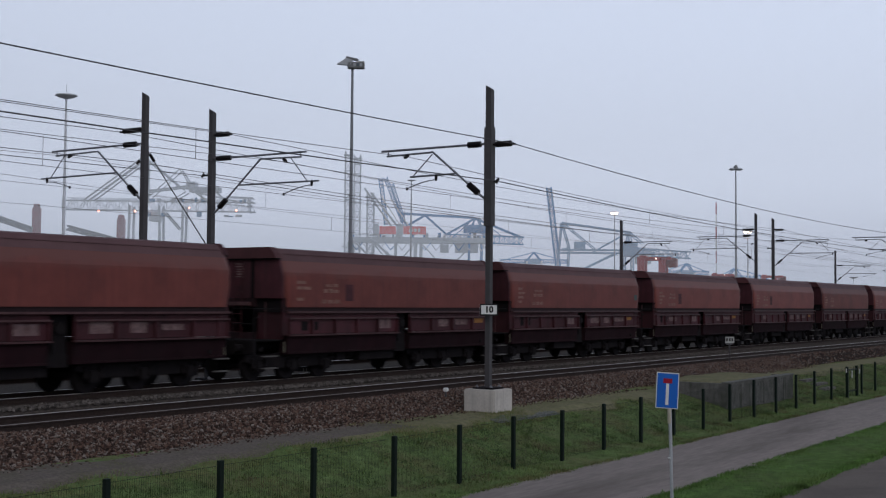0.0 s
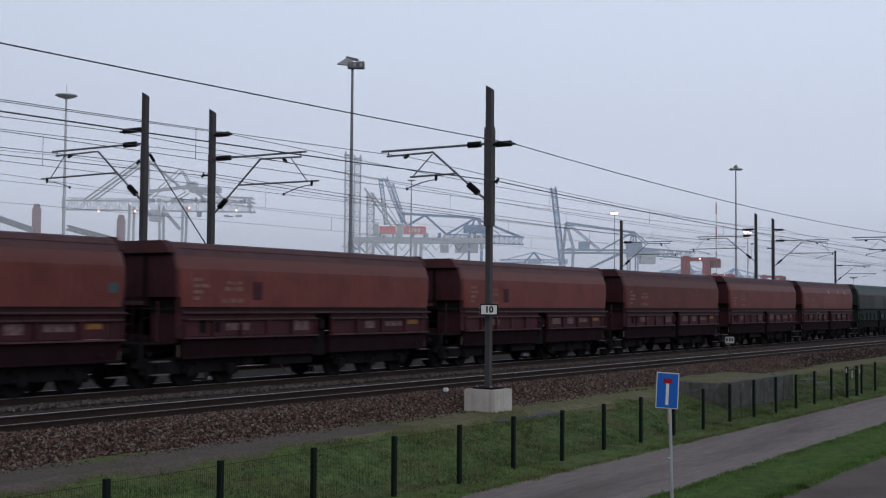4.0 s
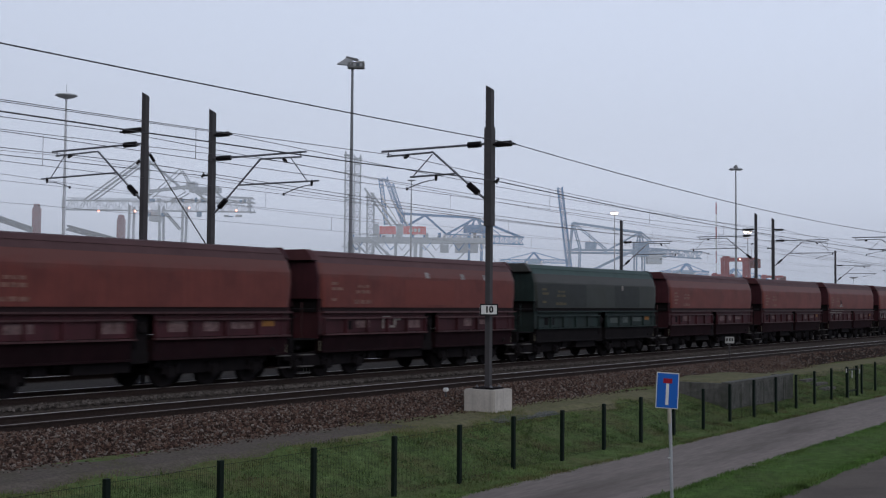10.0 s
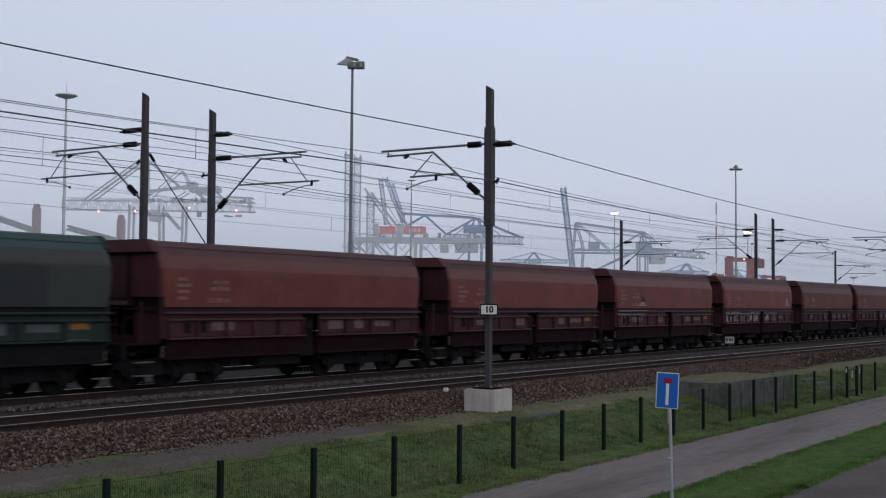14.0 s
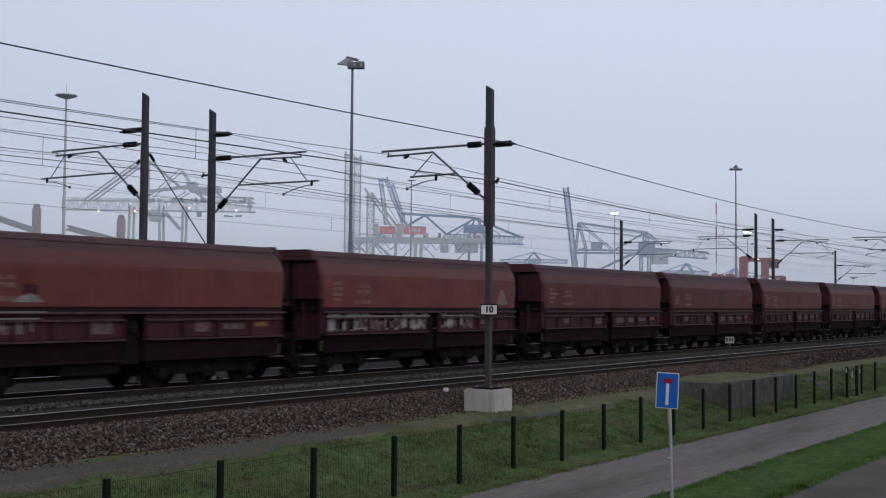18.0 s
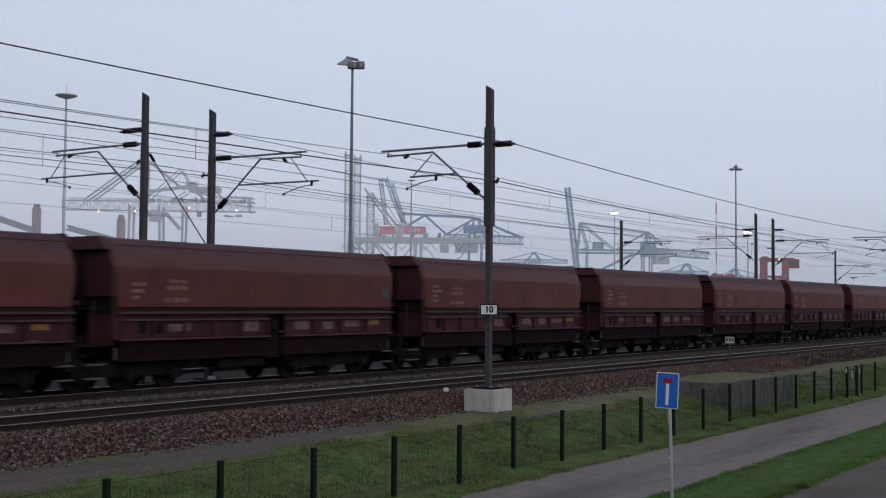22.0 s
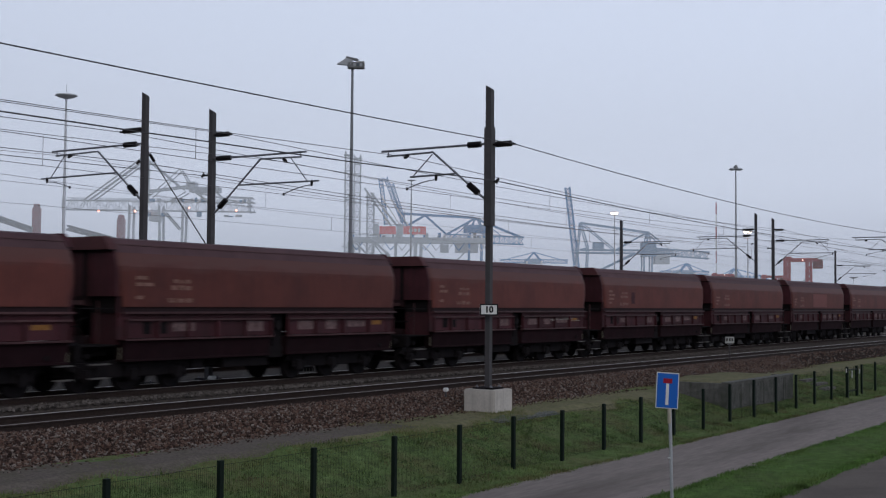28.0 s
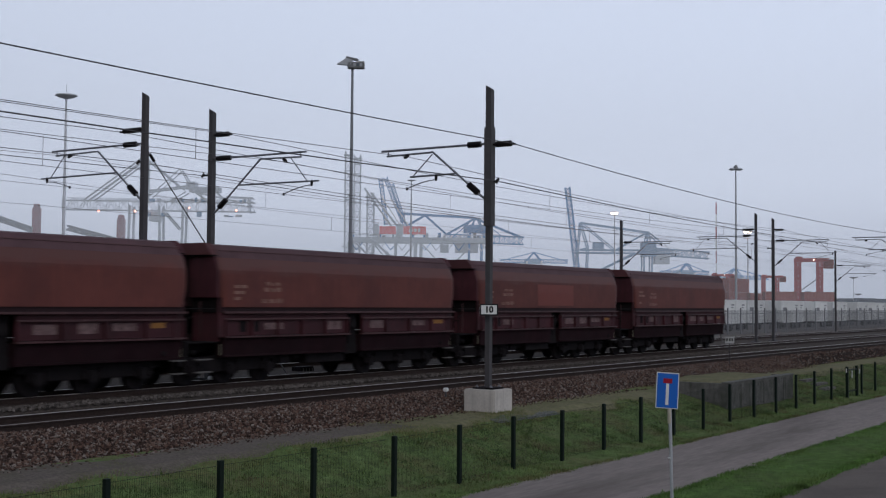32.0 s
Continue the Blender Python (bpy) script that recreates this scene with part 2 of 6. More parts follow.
dusty(M["oxide"], (0.146, 0.060, 0.053), 3.32, 3.62)
M["oxide_old"] = material("wagon_dull_red", (0.124, 0.036, 0.029), 0.6, 0, (0.25, 0.8), (0.55, 0.5, (0.058, 0.021, 0.022)), (0.003, 9.0), 0.10, streak=0.5)
M["roof_old"] = material("wagon_dull_roof", (0.094, 0.050, 0.056), 0.7, 0, (0.2, 1.0), (0.5, 0.6, (0.060, 0.034, 0.039)), rnd=0.08)
dusty(M["oxide_old"], (0.112, 0.050, 0.045), 3.32, 3.62)
dusty(M["green"], (0.062, 0.060, 0.056), 3.32, 3.60)


# ---- mesh helpers ----
def face(bm, pts):
    return bm.faces.new([bm.verts.new(p) for p in pts])


def box(bm, x0, x1, y0, y1, z0, z1):
    v = [bm.verts.new((x, y, z)) for x in (x0, x1) for y in (y0, y1) for z in (z0, z1)]
    for q in ((0, 1, 3, 2), (4, 6, 7, 5), (0, 4, 5, 1), (2, 3, 7, 6), (0, 2, 6, 4), (1, 5, 7, 3)):
        bm.faces.new([v[i] for i in q])


def bevelled(bm, x0, x1, y0, y1, z0, z1, r=0.02):
    b = bmesh.new()
    box(b, x0, x1, y0, y1, z0, z1)
    bmesh.ops.bevel(b, geom=b.edges[:], offset=r, segments=2, affect="EDGES")
    join(bm, b)


def join(bm, b, m=None):
    vs = {v: bm.verts.new(m @ v.co if m else v.co) for v in b.verts}
    for f in b.faces:
        bm.faces.new([vs[v] for v in f.verts])
    b.free()


def tube(bm, p, q, r, n=6, r2=None, cap=True):
    p, q = Vector(p), Vector(q)
    d = (q - p).normalized()
    a = d.orthogonal().normalized()
    c = d.cross(a)
    rings = []
    for o, s in ((p, r), (q, r if r2 is None else r2)):
        rings.append([bm.verts.new(o + (a * math.cos(k * 2 * math.pi / n) + c * math.sin(k * 2 * math.pi / n)) * s) for k in range(n)])
    for k in range(n):
        bm.faces.new((rings[0][k], rings[0][(k + 1) % n], rings[1][(k + 1) % n], rings[1][k]))
    if cap:
        bm.faces.new(rings[0][::-1])
        bm.faces.new(rings[1])


def beam(bm, p, q, w):
    """A square bar from p to q."""
    tube(bm, p, q, w * 0.7071, 4)


def prism(bm, profile, x0, x1, cap=True):
    """A (y, z) outline swept along x."""
    a = [bm.verts.new((x0, y, z)) for y, z in profile]
    b = [bm.verts.new((x1, y, z)) for y, z in profile]
    n = len(profile)
    for k in range(n):
        bm.faces.new((a[k], a[(k + 1) % n], b[(k + 1) % n], b[k]))
    if cap:
        bm.faces.new(a[::-1])
        bm.faces.new(b)


def lathe(bm, p, q, rings, n=14):
    """A turned body along p-q: rings of (fraction, radius)."""
    p, q = Vector(p), Vector(q)
    d = q - p
    a = d.orthogonal().normalized()
    c = d.normalized().cross(a)
    rows = [[bm.verts.new(p + d * f + (a * math.cos(k * 2 * math.pi / n) + c * math.sin(k * 2 * math.pi / n)) * r) for k in range(n)] for f, r in rings]
    for u, v in zip(rows, rows[1:]):
        for k in range(n):
            bm.faces.new((u[k], u[(k + 1) % n], v[(k + 1) % n], v[k]))
    bm.faces.new(rows[0][::-1])
    bm.faces.new(rows[-1])


def mesh_of(name, bm, mat, smooth=False):
    bmesh.ops.recalc_face_normals(bm, faces=bm.faces[:])
    me = bpy.data.meshes.new(name)
    bm.to_mesh(me)
    bm.free()
    me.materials.append(M[mat] if isinstance(mat, str) else mat)
    if smooth:
        me.polygons.foreach_set("use_smooth", [True] * len(me.polygons))
    return me


def part(name, bm, mat, parent=None, label="", smooth=False):
    ob = new(name, mesh_of(name, bm, mat, smooth) if isinstance(bm, bmesh.types.BMesh) else bm)
    ob.parent = parent
    return tagged(ob, label)


def thing(name, label, category, m=None, group="", kind=""):
    ob = new(name)
    ob.empty_display_size = 0.3
    if m is not None:
        ob.matrix_basis = m
    return tagged(ob, label, category, group, kind)


def solid(name, bm, mat, label, category, m=None, group="", kind="", smooth=False):
    ob = part(name, bm, mat, None, label, smooth)
    if m is not None:
        ob.matrix_basis = m
    return tagged(ob, "", category, group, kind)


# ---- ground and tracks ----
TRACKS = (21.45, 27.45, 33.45)        # centre lines of the three running lines
TRAIN_Y = TRACKS[1]


def ground_z(y):
    """Height of the land across the line."""
    prof = ((-400, -1.42), (13.6, -1.40), (14.6, -1.33), (16.0, -0.92), (17.2, -0.62), (18.6, -0.58), (19.6, -0.62), (44.0, -0.62), (60.0, -0.7), (3000, -0.7))
    for (a, za), (b, zb) in zip(prof, prof[1:]):
        if a <= y <= b:
            k = (y - a) / (b - a)
            return za + (zb - za) * k
    return -0.7


def build_ground():
    bm = bmesh.new()
    xs = [-900, -300, -100, -30] + [-20 + 1.2 * i for i in range(110)] + [130, 160, 220, 320, 500, 800, 1500, 3500]
    ys = [-400, -150, -60, -20, 0, 4, 6, 7.4, 8.2, 9.0, 9.6, 10.4, 11.5, 12.6] + [13.0 + 0.4 * i for i in range(17)] + [20.5, 24, 30, 36, 44, 60, 100, 200, 400, 900, 1800, 3000]
    rows = []
    for x in xs:
        row = []
        for y in ys:
            z = ground_z(y)
            if 13.0 < y < 19 and -20 < x < 112:
                z += 0.09 * noise.noise((x * 0.35, y * 0.5, 0)) + 0.035 * noise.noise((x * 1.3, y * 1.3, 4))
            row.append(bm.verts.new((x, y, z)))
        rows.append(row)
    for a, b in zip(rows, rows[1:]):
        for k in range(len(ys) - 1):
            bm.faces.new((a[k], b[k], b[k + 1], a[k + 1]))
    solid("ground", bm, "grass_soil", "grassy bank sloping down beside the railway", "ground", kind="structure", smooth=True)


def strip(name, mat, y0, y1, z, x0, x1, label, category, wob=0.0, step=1.5, thick=0.12):
    """A long paved strip with slightly uneven edges."""
    bm = bmesh.new()
    n = int((x1 - x0) / step)
    rows = []
    for i in range(n + 1):
        x = x0 + (x1 - x0) * i / n
        a = y0 + wob * noise.noise((x * 0.7, y0, 3))
        b = y1 + wob * noise.noise((x * 0.7, y1, 7))
        m = (a + b) / 2
        rows.append([bm.verts.new(p) for p in ((x, a - thick * 2.2, z - thick), (x, a, z), (x, m, z + 0.03), (x, b, z), (x, b + thick * 2.2, z - thick))])
    for a, b in zip(rows, rows[1:]):
        for k in range(4):
            bm.faces.new((a[k], b[k], b[k + 1], a[k + 1]))
    return solid(name, bm, mat, label, category, kind="structure")


build_ground()
strip("pavement", "asphalt", 9.92, 13.25, -1.372, -60, 420, "worn grey asphalt cycle path beside the fence", "path", 0.10)
strip("road", "asphalt_dark", 2.6, 8.05, -1.392, -60, 420, "dark grey asphalt service road beside the verge", "road", 0.08)
strip("yard_apron", "yard_grit", 36.2, 330.0, -0.57, -60, 900, "pale gritty yard ground around the far tracks and fence", "yard ground", 0.3, 6.0, 0.1)
strip("grass_verge", "verge_turf", 7.98, 10.0, -1.366, -60, 420, "green ragged grass verge between road and path", "verge", 0.16, 0.7, 0.06)
strip("dry_verge", "dry_turf", 17.15, 18.75, -0.575, 22, 300, "dry olive turf along the ballast foot", "verge", 0.3, 0.6, 0.2)
strip("service_path", "grit", 17.25, 18.75, -0.560, -30, 25, "grey grit service path along the ballast foot", "path", 0.22, 0.5, 0.2)


def ballast_bed(yc, near, far, mat="ballast", name="ballast_bed", drop=0.0):
    bm = bmesh.new()
    n = 240
    rows = []
    for i in range(n + 1):
        x = -60 + 560 * (i / n) ** 1.6
        w = 0.05 * noise.noise((x * 0.9, yc, 1))
        prof = ((yc - near - (1.05 if near < 2 else 0.75), -0.66), (yc - near + w, -0.22), (yc - 1.45, -0.165), (yc - 0.95, -0.158), (yc - 0.6, -0.19), (yc, -0.20), (yc + 0.6, -0.19), (yc + 0.95, -0.158), (yc + far, -0.22), (yc + far + 0.7, -0.66))
        rows.append([bm.verts.new((x, y, z - drop + 0.015 * noise.noise((x * 3, y * 3, 2)))) for y, z in prof])
    for a, b in zip(rows, rows[1:]):
        for k in range(len(a) - 1):
            bm.faces.new((a[k], b[k], b[k + 1], a[k + 1]))
    solid(name, bm, mat, "crushed stone ballast under the track", "ballast", kind="structure")


for yc, near, far, mt in ((TRACKS[0], 1.85, 2.25, "ballast"), (TRACKS[1], 2.25, 1.3, "ballast_mid"), (TRACKS[2], 3.9, 2.4, "ballast_grey")):
    ballast_bed(yc, near, far, mt, drop=0.05 if yc == TRAIN_Y else 0.0)

RAIL = ((-0.075, -0.172), (0.075, -0.172), (0.075, -0.160), (0.012, -0.142), (0.010, -0.045), (0.036, -0.034), (0.036, -0.004), (-0.036, -0.004), (-0.036, -0.034), (-0.010, -0.045), (-0.012, -0.142), (-0.075, -0.160))


def build_track(yc, fine):
    t = thing("railway_track", "rusty steel rails on grimy dark sleepers in brown ballast", "railway track", pose(0, yc, -0.05 if yc == TRAIN_Y else 0.0), "running lines")
    for s in (-0.7535, 0.7535):
        bm = bmesh.new()
        prism(bm, [(s + y, z) for y, z in RAIL], -60, 500)
        r = part("rail", bm, "rail_side", t)
        bm = bmesh.new()
        prism(bm, [(s - 0.034, -0.004), (s + 0.034, -0.004), (s + 0.028, 0.002), (s - 0.028, 0.002)], -60, 500)
        part("rail_head", bm, "rail_dim" if s < 0 and yc < 25 else "rail_head", r, "worn shiny running surface")
    b = bmesh.new()
    prism(b, [(-1.3, -0.19), (-1.3, -0.30), (1.3, -0.30), (1.3, -0.19), (1.2, -0.175), (0.4, -0.175), (0, -0.185), (-0.4, -0.175), (-1.2, -0.175)], -0.13, 0.13)
    me = mesh_of("sleeper", b, "sleeper")
    for i in range(120 if fine else 90):
        o = part("sleeper", me, None, t)
        o.location = (8 + 0.6 * i, 0, 0.004 * ((i * 7) % 3))
    return t


for yc in TRACKS:
    build_track(yc, yc < 25)

# ---- overhead line ----
MAST_ROWS = {"near": (18.1, (-23.6, 29.9, 83.3, 136.0, 190.0, 245.0)),
             "mid": (30.0, (27.76, 30.87, 87.5, 91.4, 146.0, 150.0, 205.0)),
             "far": (40.6, (26.5, 87.0, 146.6, 208.0))}


def insulator(bm, p, q, r=0.085, sheds=7):
    rings = [(0, 0.03)]
    for k in range(sheds):
        f = (k + 0.5) / sheds
        rings += [(f - 0.055, 0.04), (f - 0.03, r), (f + 0.03, r), (f + 0.055, 0.04)]
    lathe(bm, p, q, rings + [(1, 0.03)], 10)


def h_post(bm, w, z0, z1):
    """One boxed H section from z0 to z1, half-width w."""
    t, g = 0.016, 0.86 * w
    prof = [(-w, -w), (w, -w), (w, -w + t), (g, -w + t), (g, w - t), (w, w - t), (w, w), (-w, w), (-w, w - t), (-g, w - t), (-g, -w + t), (-w, -w + t)]
    a = [bm.verts.new((x, y, z0)) for x, y in prof]
    b = [bm.verts.new((x, y, z1)) for x, y in prof]
    for k in range(12):
        bm.faces.new((a[k], a[(k + 1) % 12], b[(k + 1) % 12], b[k]))
    bm.faces.new(a[::-1])
    bm.faces.new(b)


def cat_mast(x, y, s, top, base, fix, reach, push, widths, feeder=None, number=False, guy=0):
    """A steel catenary mast; s is +1 where its arm reaches to +y. fix: heights of the upper tube, messenger, registration tube,
    contact wire and lower fixing; reach: metres from mast to wire; push: the steady arm points back to the mast."""
    zu, zm, zr, zc, zl = fix
    t = thing("catenary_mast", "dark grey steel mast with an insulated cantilever arm", "catenary mast", pose(x, y, 0), "overhead line masts")
    for nm, z0, z1, w in (("lower_post", base, 4.73, widths[0]), ("middle_post", 4.73, 7.58, widths[1]), ("top_post", 7.58, top - 0.1, widths[2])):
        bm = bmesh.new()
        h_post(bm, w, z0, z1)
        if nm == "top_post":                      # slanted cap
            w2 = widths[2]
            v = [(-w2, -w2, z1), (w2, -w2, z1), (w2, w2, z1), (-w2, w2, z1), (-w2, -w2, z1 + 0.04), (w2, -w2, z1 + 0.0), (w2, w2, z1 + 0.10), (-w2, w2, z1 + 0.14)]
            c = [bm.verts.new(p) for p in v]
            for q in ((4, 5, 6, 7), (0, 1, 5, 4), (1, 2, 6, 5), (2, 3, 7, 6), (3, 0, 4, 7)):
                bm.faces.new([c[i] for i in q])
        part(nm, bm, "mast", t)
    bm = bmesh.new()
    bevelled(bm, -0.33, 0.33, -0.33, 0.33, base, base + 0.05, 0.008)
    part("base_plate", bm, "under", t)
    for a in (-0.23, 0.23):
        for b in (-0.23, 0.23):
            bm = bmesh.new()
            lathe(bm, (a, b, base + 0.05), (a, b, base + 0.11), ((0, 0.045), (0.6, 0.045), (0.61, 0.022), (1, 0.022)), 6)
            part("anchor_bolt", bm, "galv", t)
    ins0, ins1 = (0.30, 0.74) if reach < 3.1 else (0.24, 0.88) if s < 0 else (0.40, 0.98)
    knee = s * (reach * 0.68 if s < 0 or reach < 3.1 else reach * 0.62)
    bm = bmesh.new()
    insulator(bm, (0, s * ins0, zu), (0, s * ins1, zu), 0.095)
    part("upper_insulator", bm, "insulator", t, "dark ribbed insulator")
    bm = bmesh.new()
    tube(bm, (0, s * 0.09, zu), (0, s * (ins0 + 0.02), zu), 0.035, 6)
    tube(bm, (0, s * (ins1 - 0.02), zu), (0, s * (reach + 0.95), zu), 0.034, 8)
    part("top_tube", bm, "galv", t)
    zt = zu - 0.13
    bm = bmesh.new()
    tube(bm, (0, knee, zt), (0, s * (reach + 0.75), zt - 0.03), 0.030, 8)
    part("messenger_tube", bm, "galv", t)
    bm = bmesh.new()
    tube(bm, (0, s * (reach + 0.7), zu), (0, s * (reach + 0.7), zt - 0.03), 0.024, 6)
    part("tube_link", bm, "galv", t)
    bm = bmesh.new()
    lathe(bm, (0, s * (reach - 0.06), zt - 0.02), (0, s * (reach + 0.12), zm - 0.02), ((0, 0.03), (0.2, 0.06), (0.7, 0.06), (1, 0.025)), 8)
    part("wire_clamp", bm, "insulator", t)
    p0, p1 = Vector((0, s * 0.14, zl - 0.12)), Vector((0, knee, zt))
    d = (p1 - p0).normalized()
    bm = bmesh.new()
    insulator(bm, p0 + d * 0.30, p0 + d * 0.74, 0.10)
    part("lower_insulator", bm, "insulator", t, "dark ribbed insulator")
    bm = bmesh.new()
    tube(bm, p0 - d * 0.08, p0 + d * 0.32, 0.035, 6)
    tube(bm, p0 + d * 0.72, p1, 0.034, 8)
    part("bracket_tube", bm, "galv", t)
    f = (zr - p0.z) / (p1.z - p0.z)
    pr = p0.lerp(p1, f)
    end = reach - 0.12 if not push else reach + 1.5
    piv = reach - 1.05 if not push else reach + 1.2
    bm = bmesh.new()
    tube(bm, (0, pr.y, zr), (0, s * end, zr - 0.02), 0.030, 8)
    part("registration_tube", bm, "galv", t)
    bm = bmesh.new()
    if push:
        tube(bm, (0, s * (reach + 0.25), zt), (0, s * (reach + 1.0), zr), 0.018, 6)
    else:
        tube(bm, (0, knee + s * 0.02, zt - 0.06), (0, s * (end - 0.1), zr), 0.018, 6)
    part("stay_tube", bm, "galv", t)
    bm = bmesh.new()
    lathe(bm, (0, s * piv, zr + 0.02), (0, s * piv, zr - 0.18), ((0, 0.02), (0.3, 0.045), (0.7, 0.045), (1, 0.03)), 8)
    part("steady_pivot", bm, "insulator", t)
    bm = bmesh.new()
    pts = [Vector((0, s * (piv + (reach - piv) * u), zr - 0.14 + (zc + 0.02 - zr + 0.14) * u ** 1.7)) for u in (0, 0.25, 0.5, 0.75, 1)]
    for a, b in zip(pts, pts[1:]):
        tube(bm, a, b, 0.017, 6)
    part("steady_arm", bm, "galv", t)
    bm = bmesh.new()
    bevelled(bm, -0.03, 0.03, s * reach - 0.03, s * reach + 0.03, zc - 0.03, zc + 0.06, 0.01)
    part("contact_clamp", bm, "insulator", t)
    if feeder:
        fy, fz, ry, rz = feeder
        bm = bmesh.new()
        insulator(bm, (0, 0.2 * (1 if fy > 0 else -1), fz + 0.02), (0, fy * 0.92, fz + 0.02), 0.09)
        part("feeder_insulator", bm, "insulator", t, "dark ribbed insulator")
        bm = bmesh.new()
        sg = 1 if fy > 0 else -1
        tube(bm, (0, sg * 0.1, fz + 0.02), (0, sg * 0.22, fz + 0.02), 0.035, 6)
        tube(bm, (0, fy * 0.9, fz + 0.02), (0, fy, fz), 0.03, 6)
        box(bm, -0.06, 0.06, fy - 0.04, fy + 0.04, fz - 0.03, fz + 0.03)
        part("feeder_clamp", bm, "insulator", t)
        bm = bmesh.new()
        sg = 1 if ry > 0 else -1
        box(bm, -0.04, 0.04, sg * 0.15, ry, rz - 0.03, rz + 0.03)
        tube(bm, (-0.05, ry, rz - 0.05), (0.05, ry, rz + 0.06), 0.045, 6)
        part("return_bracket", bm, "insulator", t)
    if guy:
        bm = bmesh.new()
        tube(bm, (0.12, 0, 7.42), (guy, 0, base + 0.05), 0.022, 6)
        part("guy_rod", bm, "galv", t)
        bm = bmesh.new()
        tube(bm, (0.22, 0, 7.32), (0.42, 0, 7.11), 0.055, 6)
        part("guy_clamp", bm, "insulator", t)
    if number:
        bm = bmesh.new()
        bevelled(bm, -0.262, 0.262, -0.010, 0.010, -0.165, 0.165, 0.008)
        m = part("number_plate_board", bm, "white", t, "white plate with a black number ten")
        m.matrix_basis = pose(-0.235, -0.15, 2.325, 0, 0, -48)
        bm = bmesh.new()
        for a, b, c, d in ((-0.262, 0.262, -0.165, -0.128), (-0.262, 0.262, 0.128, 0.165)):
            box(bm, a, b, -0.014, -0.011, c, d)
        for a in (-0.262, 0.225):
            box(bm, a, a + 0.037, -0.014, -0.011, -0.128, 0.128)
        part("plate_rim", bm, "black", m)
        cu = bpy.data.curves.new("digits", "FONT")
        cu.body, cu.size, cu.extrude, cu.align_x, cu.align_y = "10", 0.245, 0.006, "CENTER", "CENTER"
        cu.offset = 0.010
        tmp = bpy.data.objects.new("digits", cu)
        scene.collection.objects.link(tmp)
        me = bpy.data.meshes.new_from_object(tmp.evaluated_get(bpy.context.evaluated_depsgraph_get()))
        bpy.data.objects.remove(tmp)
        me.materials.clear()
        me.materials.append(M["black"])
        dg = part("digits", me, None, m)
        dg.matrix_basis = pose(0, -0.014, 0, 90, 0, 0)
    return t


NEAR_BLOCK_TOP, MID_TOP = 0.07, -0.2
for i, x in enumerate(MAST_ROWS["near"][1]):
    cat_mast(x, 18.1, 1, 8.76, NEAR_BLOCK_TOP, (7.11, 6.88, 6.30, 5.91, 5.62), 2.90, False, (0.078, 0.118, 0.090), (-0.80, 7.05, -0.26, 6.01), i == 1)
for i, x in enumerate(MAST_ROWS["mid"][1]):
    if i % 2:
        cat_mast(x, 30.0, -1, 9.18, MID_TOP, (7.46, 7.16, 6.49, 6.07, 5.67), 3.30, True, (0.098, 0.098, 0.088), (-0.84, 8.27, 0.42, 6.9))
    else:
        cat_mast(x, 30.0, 1, 9.30, MID_TOP, (7.66, 7.42, 6.76, 6.36, 5.93), 3.65, True, (0.095, 0.095, 0.085), (1.12, 8.10, 0.30, 7.05), guy=7.2 if i == 0 else 0)
for i, x in enumerate(MAST_ROWS["far"][1]):
    cat_mast(x, 40.6, -1, 9.12, -0.5, (7.35, 7.05, 6.40, 6.0, 5.6), 3.30, True, (0.10, 0.10, 0.09))


def footing(x, y, w, l, z0, z1, worn="concrete"):
    bm = bmesh.new()
    bevelled(bm, -l / 2, l / 2, -w / 2, w / 2, z0, z1, 0.025)
    solid("mast_footing", bm, worn, "pale weathered concrete block under a mast", "footing", pose(x, y, 0), "mast footings")


for x in MAST_ROWS["near"][1]:
    footing(x, 18.1, 1.02, 1.0, -0.75, NEAR_BLOCK_TOP)
for x in MAST_ROWS["mid"][1]:
    footing(x, 30.0, 0.9, 0.9, -0.75, MID_TOP, "old_concrete")
for x in MAST_ROWS["far"][1]:
    footing(x, 40.6, 0.9, 0.9, -0.9, -0.5, "old_concrete")


def wire(name, label, xs, y, z, sag, r, ydrift=0.0, n=16):
    """One wire over supports at xs, hung with the given sag. y may alternate about the supports by ydrift."""
    bm = bmesh.new()
    pts = []
    for i, (a, b) in enumerate(zip(xs, xs[1:])):
        ya, yb = y + ydrift * (-1) ** i, y + ydrift * (-1) ** (i + 1)
        for k in range(n + (i == len(xs) - 2)):
            f = k / n
            pts.append(Vector((a + (b - a) * f, ya + (yb - ya) * f, z - sag * 4 * f * (1 - f))))
    rings = []
    for p in pts:
        rings.append([bm.verts.new(p + Vector((0, math.cos(q), math.sin(q))) * r) for q in (0.5, 2.1, 3.7, 5.2)])
    for u, v in zip(rings, rings[1:]):
        for k in range(4):
            bm.faces.new((u[k], u[(k + 1) % 4], v[(k + 1) % 4], v[k]))
    return solid(name, bm, "wire", label, "overhead wire", group="overhead wires")


def droppers(xs, y, zc, zm, sag, ydrift=0.0):
    t = thing("dropper_set", "thin dropper wires between messenger and contact wire", "dropper wires", pose(xs[0], y, zc), "dropper sets")
    for i, (a, b) in enumerate(zip(xs[:3], xs[1:4])):
        for k in range(1, 6):
            f = k / 6
            yy = ydrift * (-1) ** i * (1 - 2 * f)
            bm = bmesh.new()
            tube(bm, (a + (b - a) * f - xs[0], yy, 0), (a + (b - a) * f - xs[0], yy, zm - zc - sag * 4 * f * (1 - f)), 0.0065, 4)
            part("dropper", bm, "wire", t)


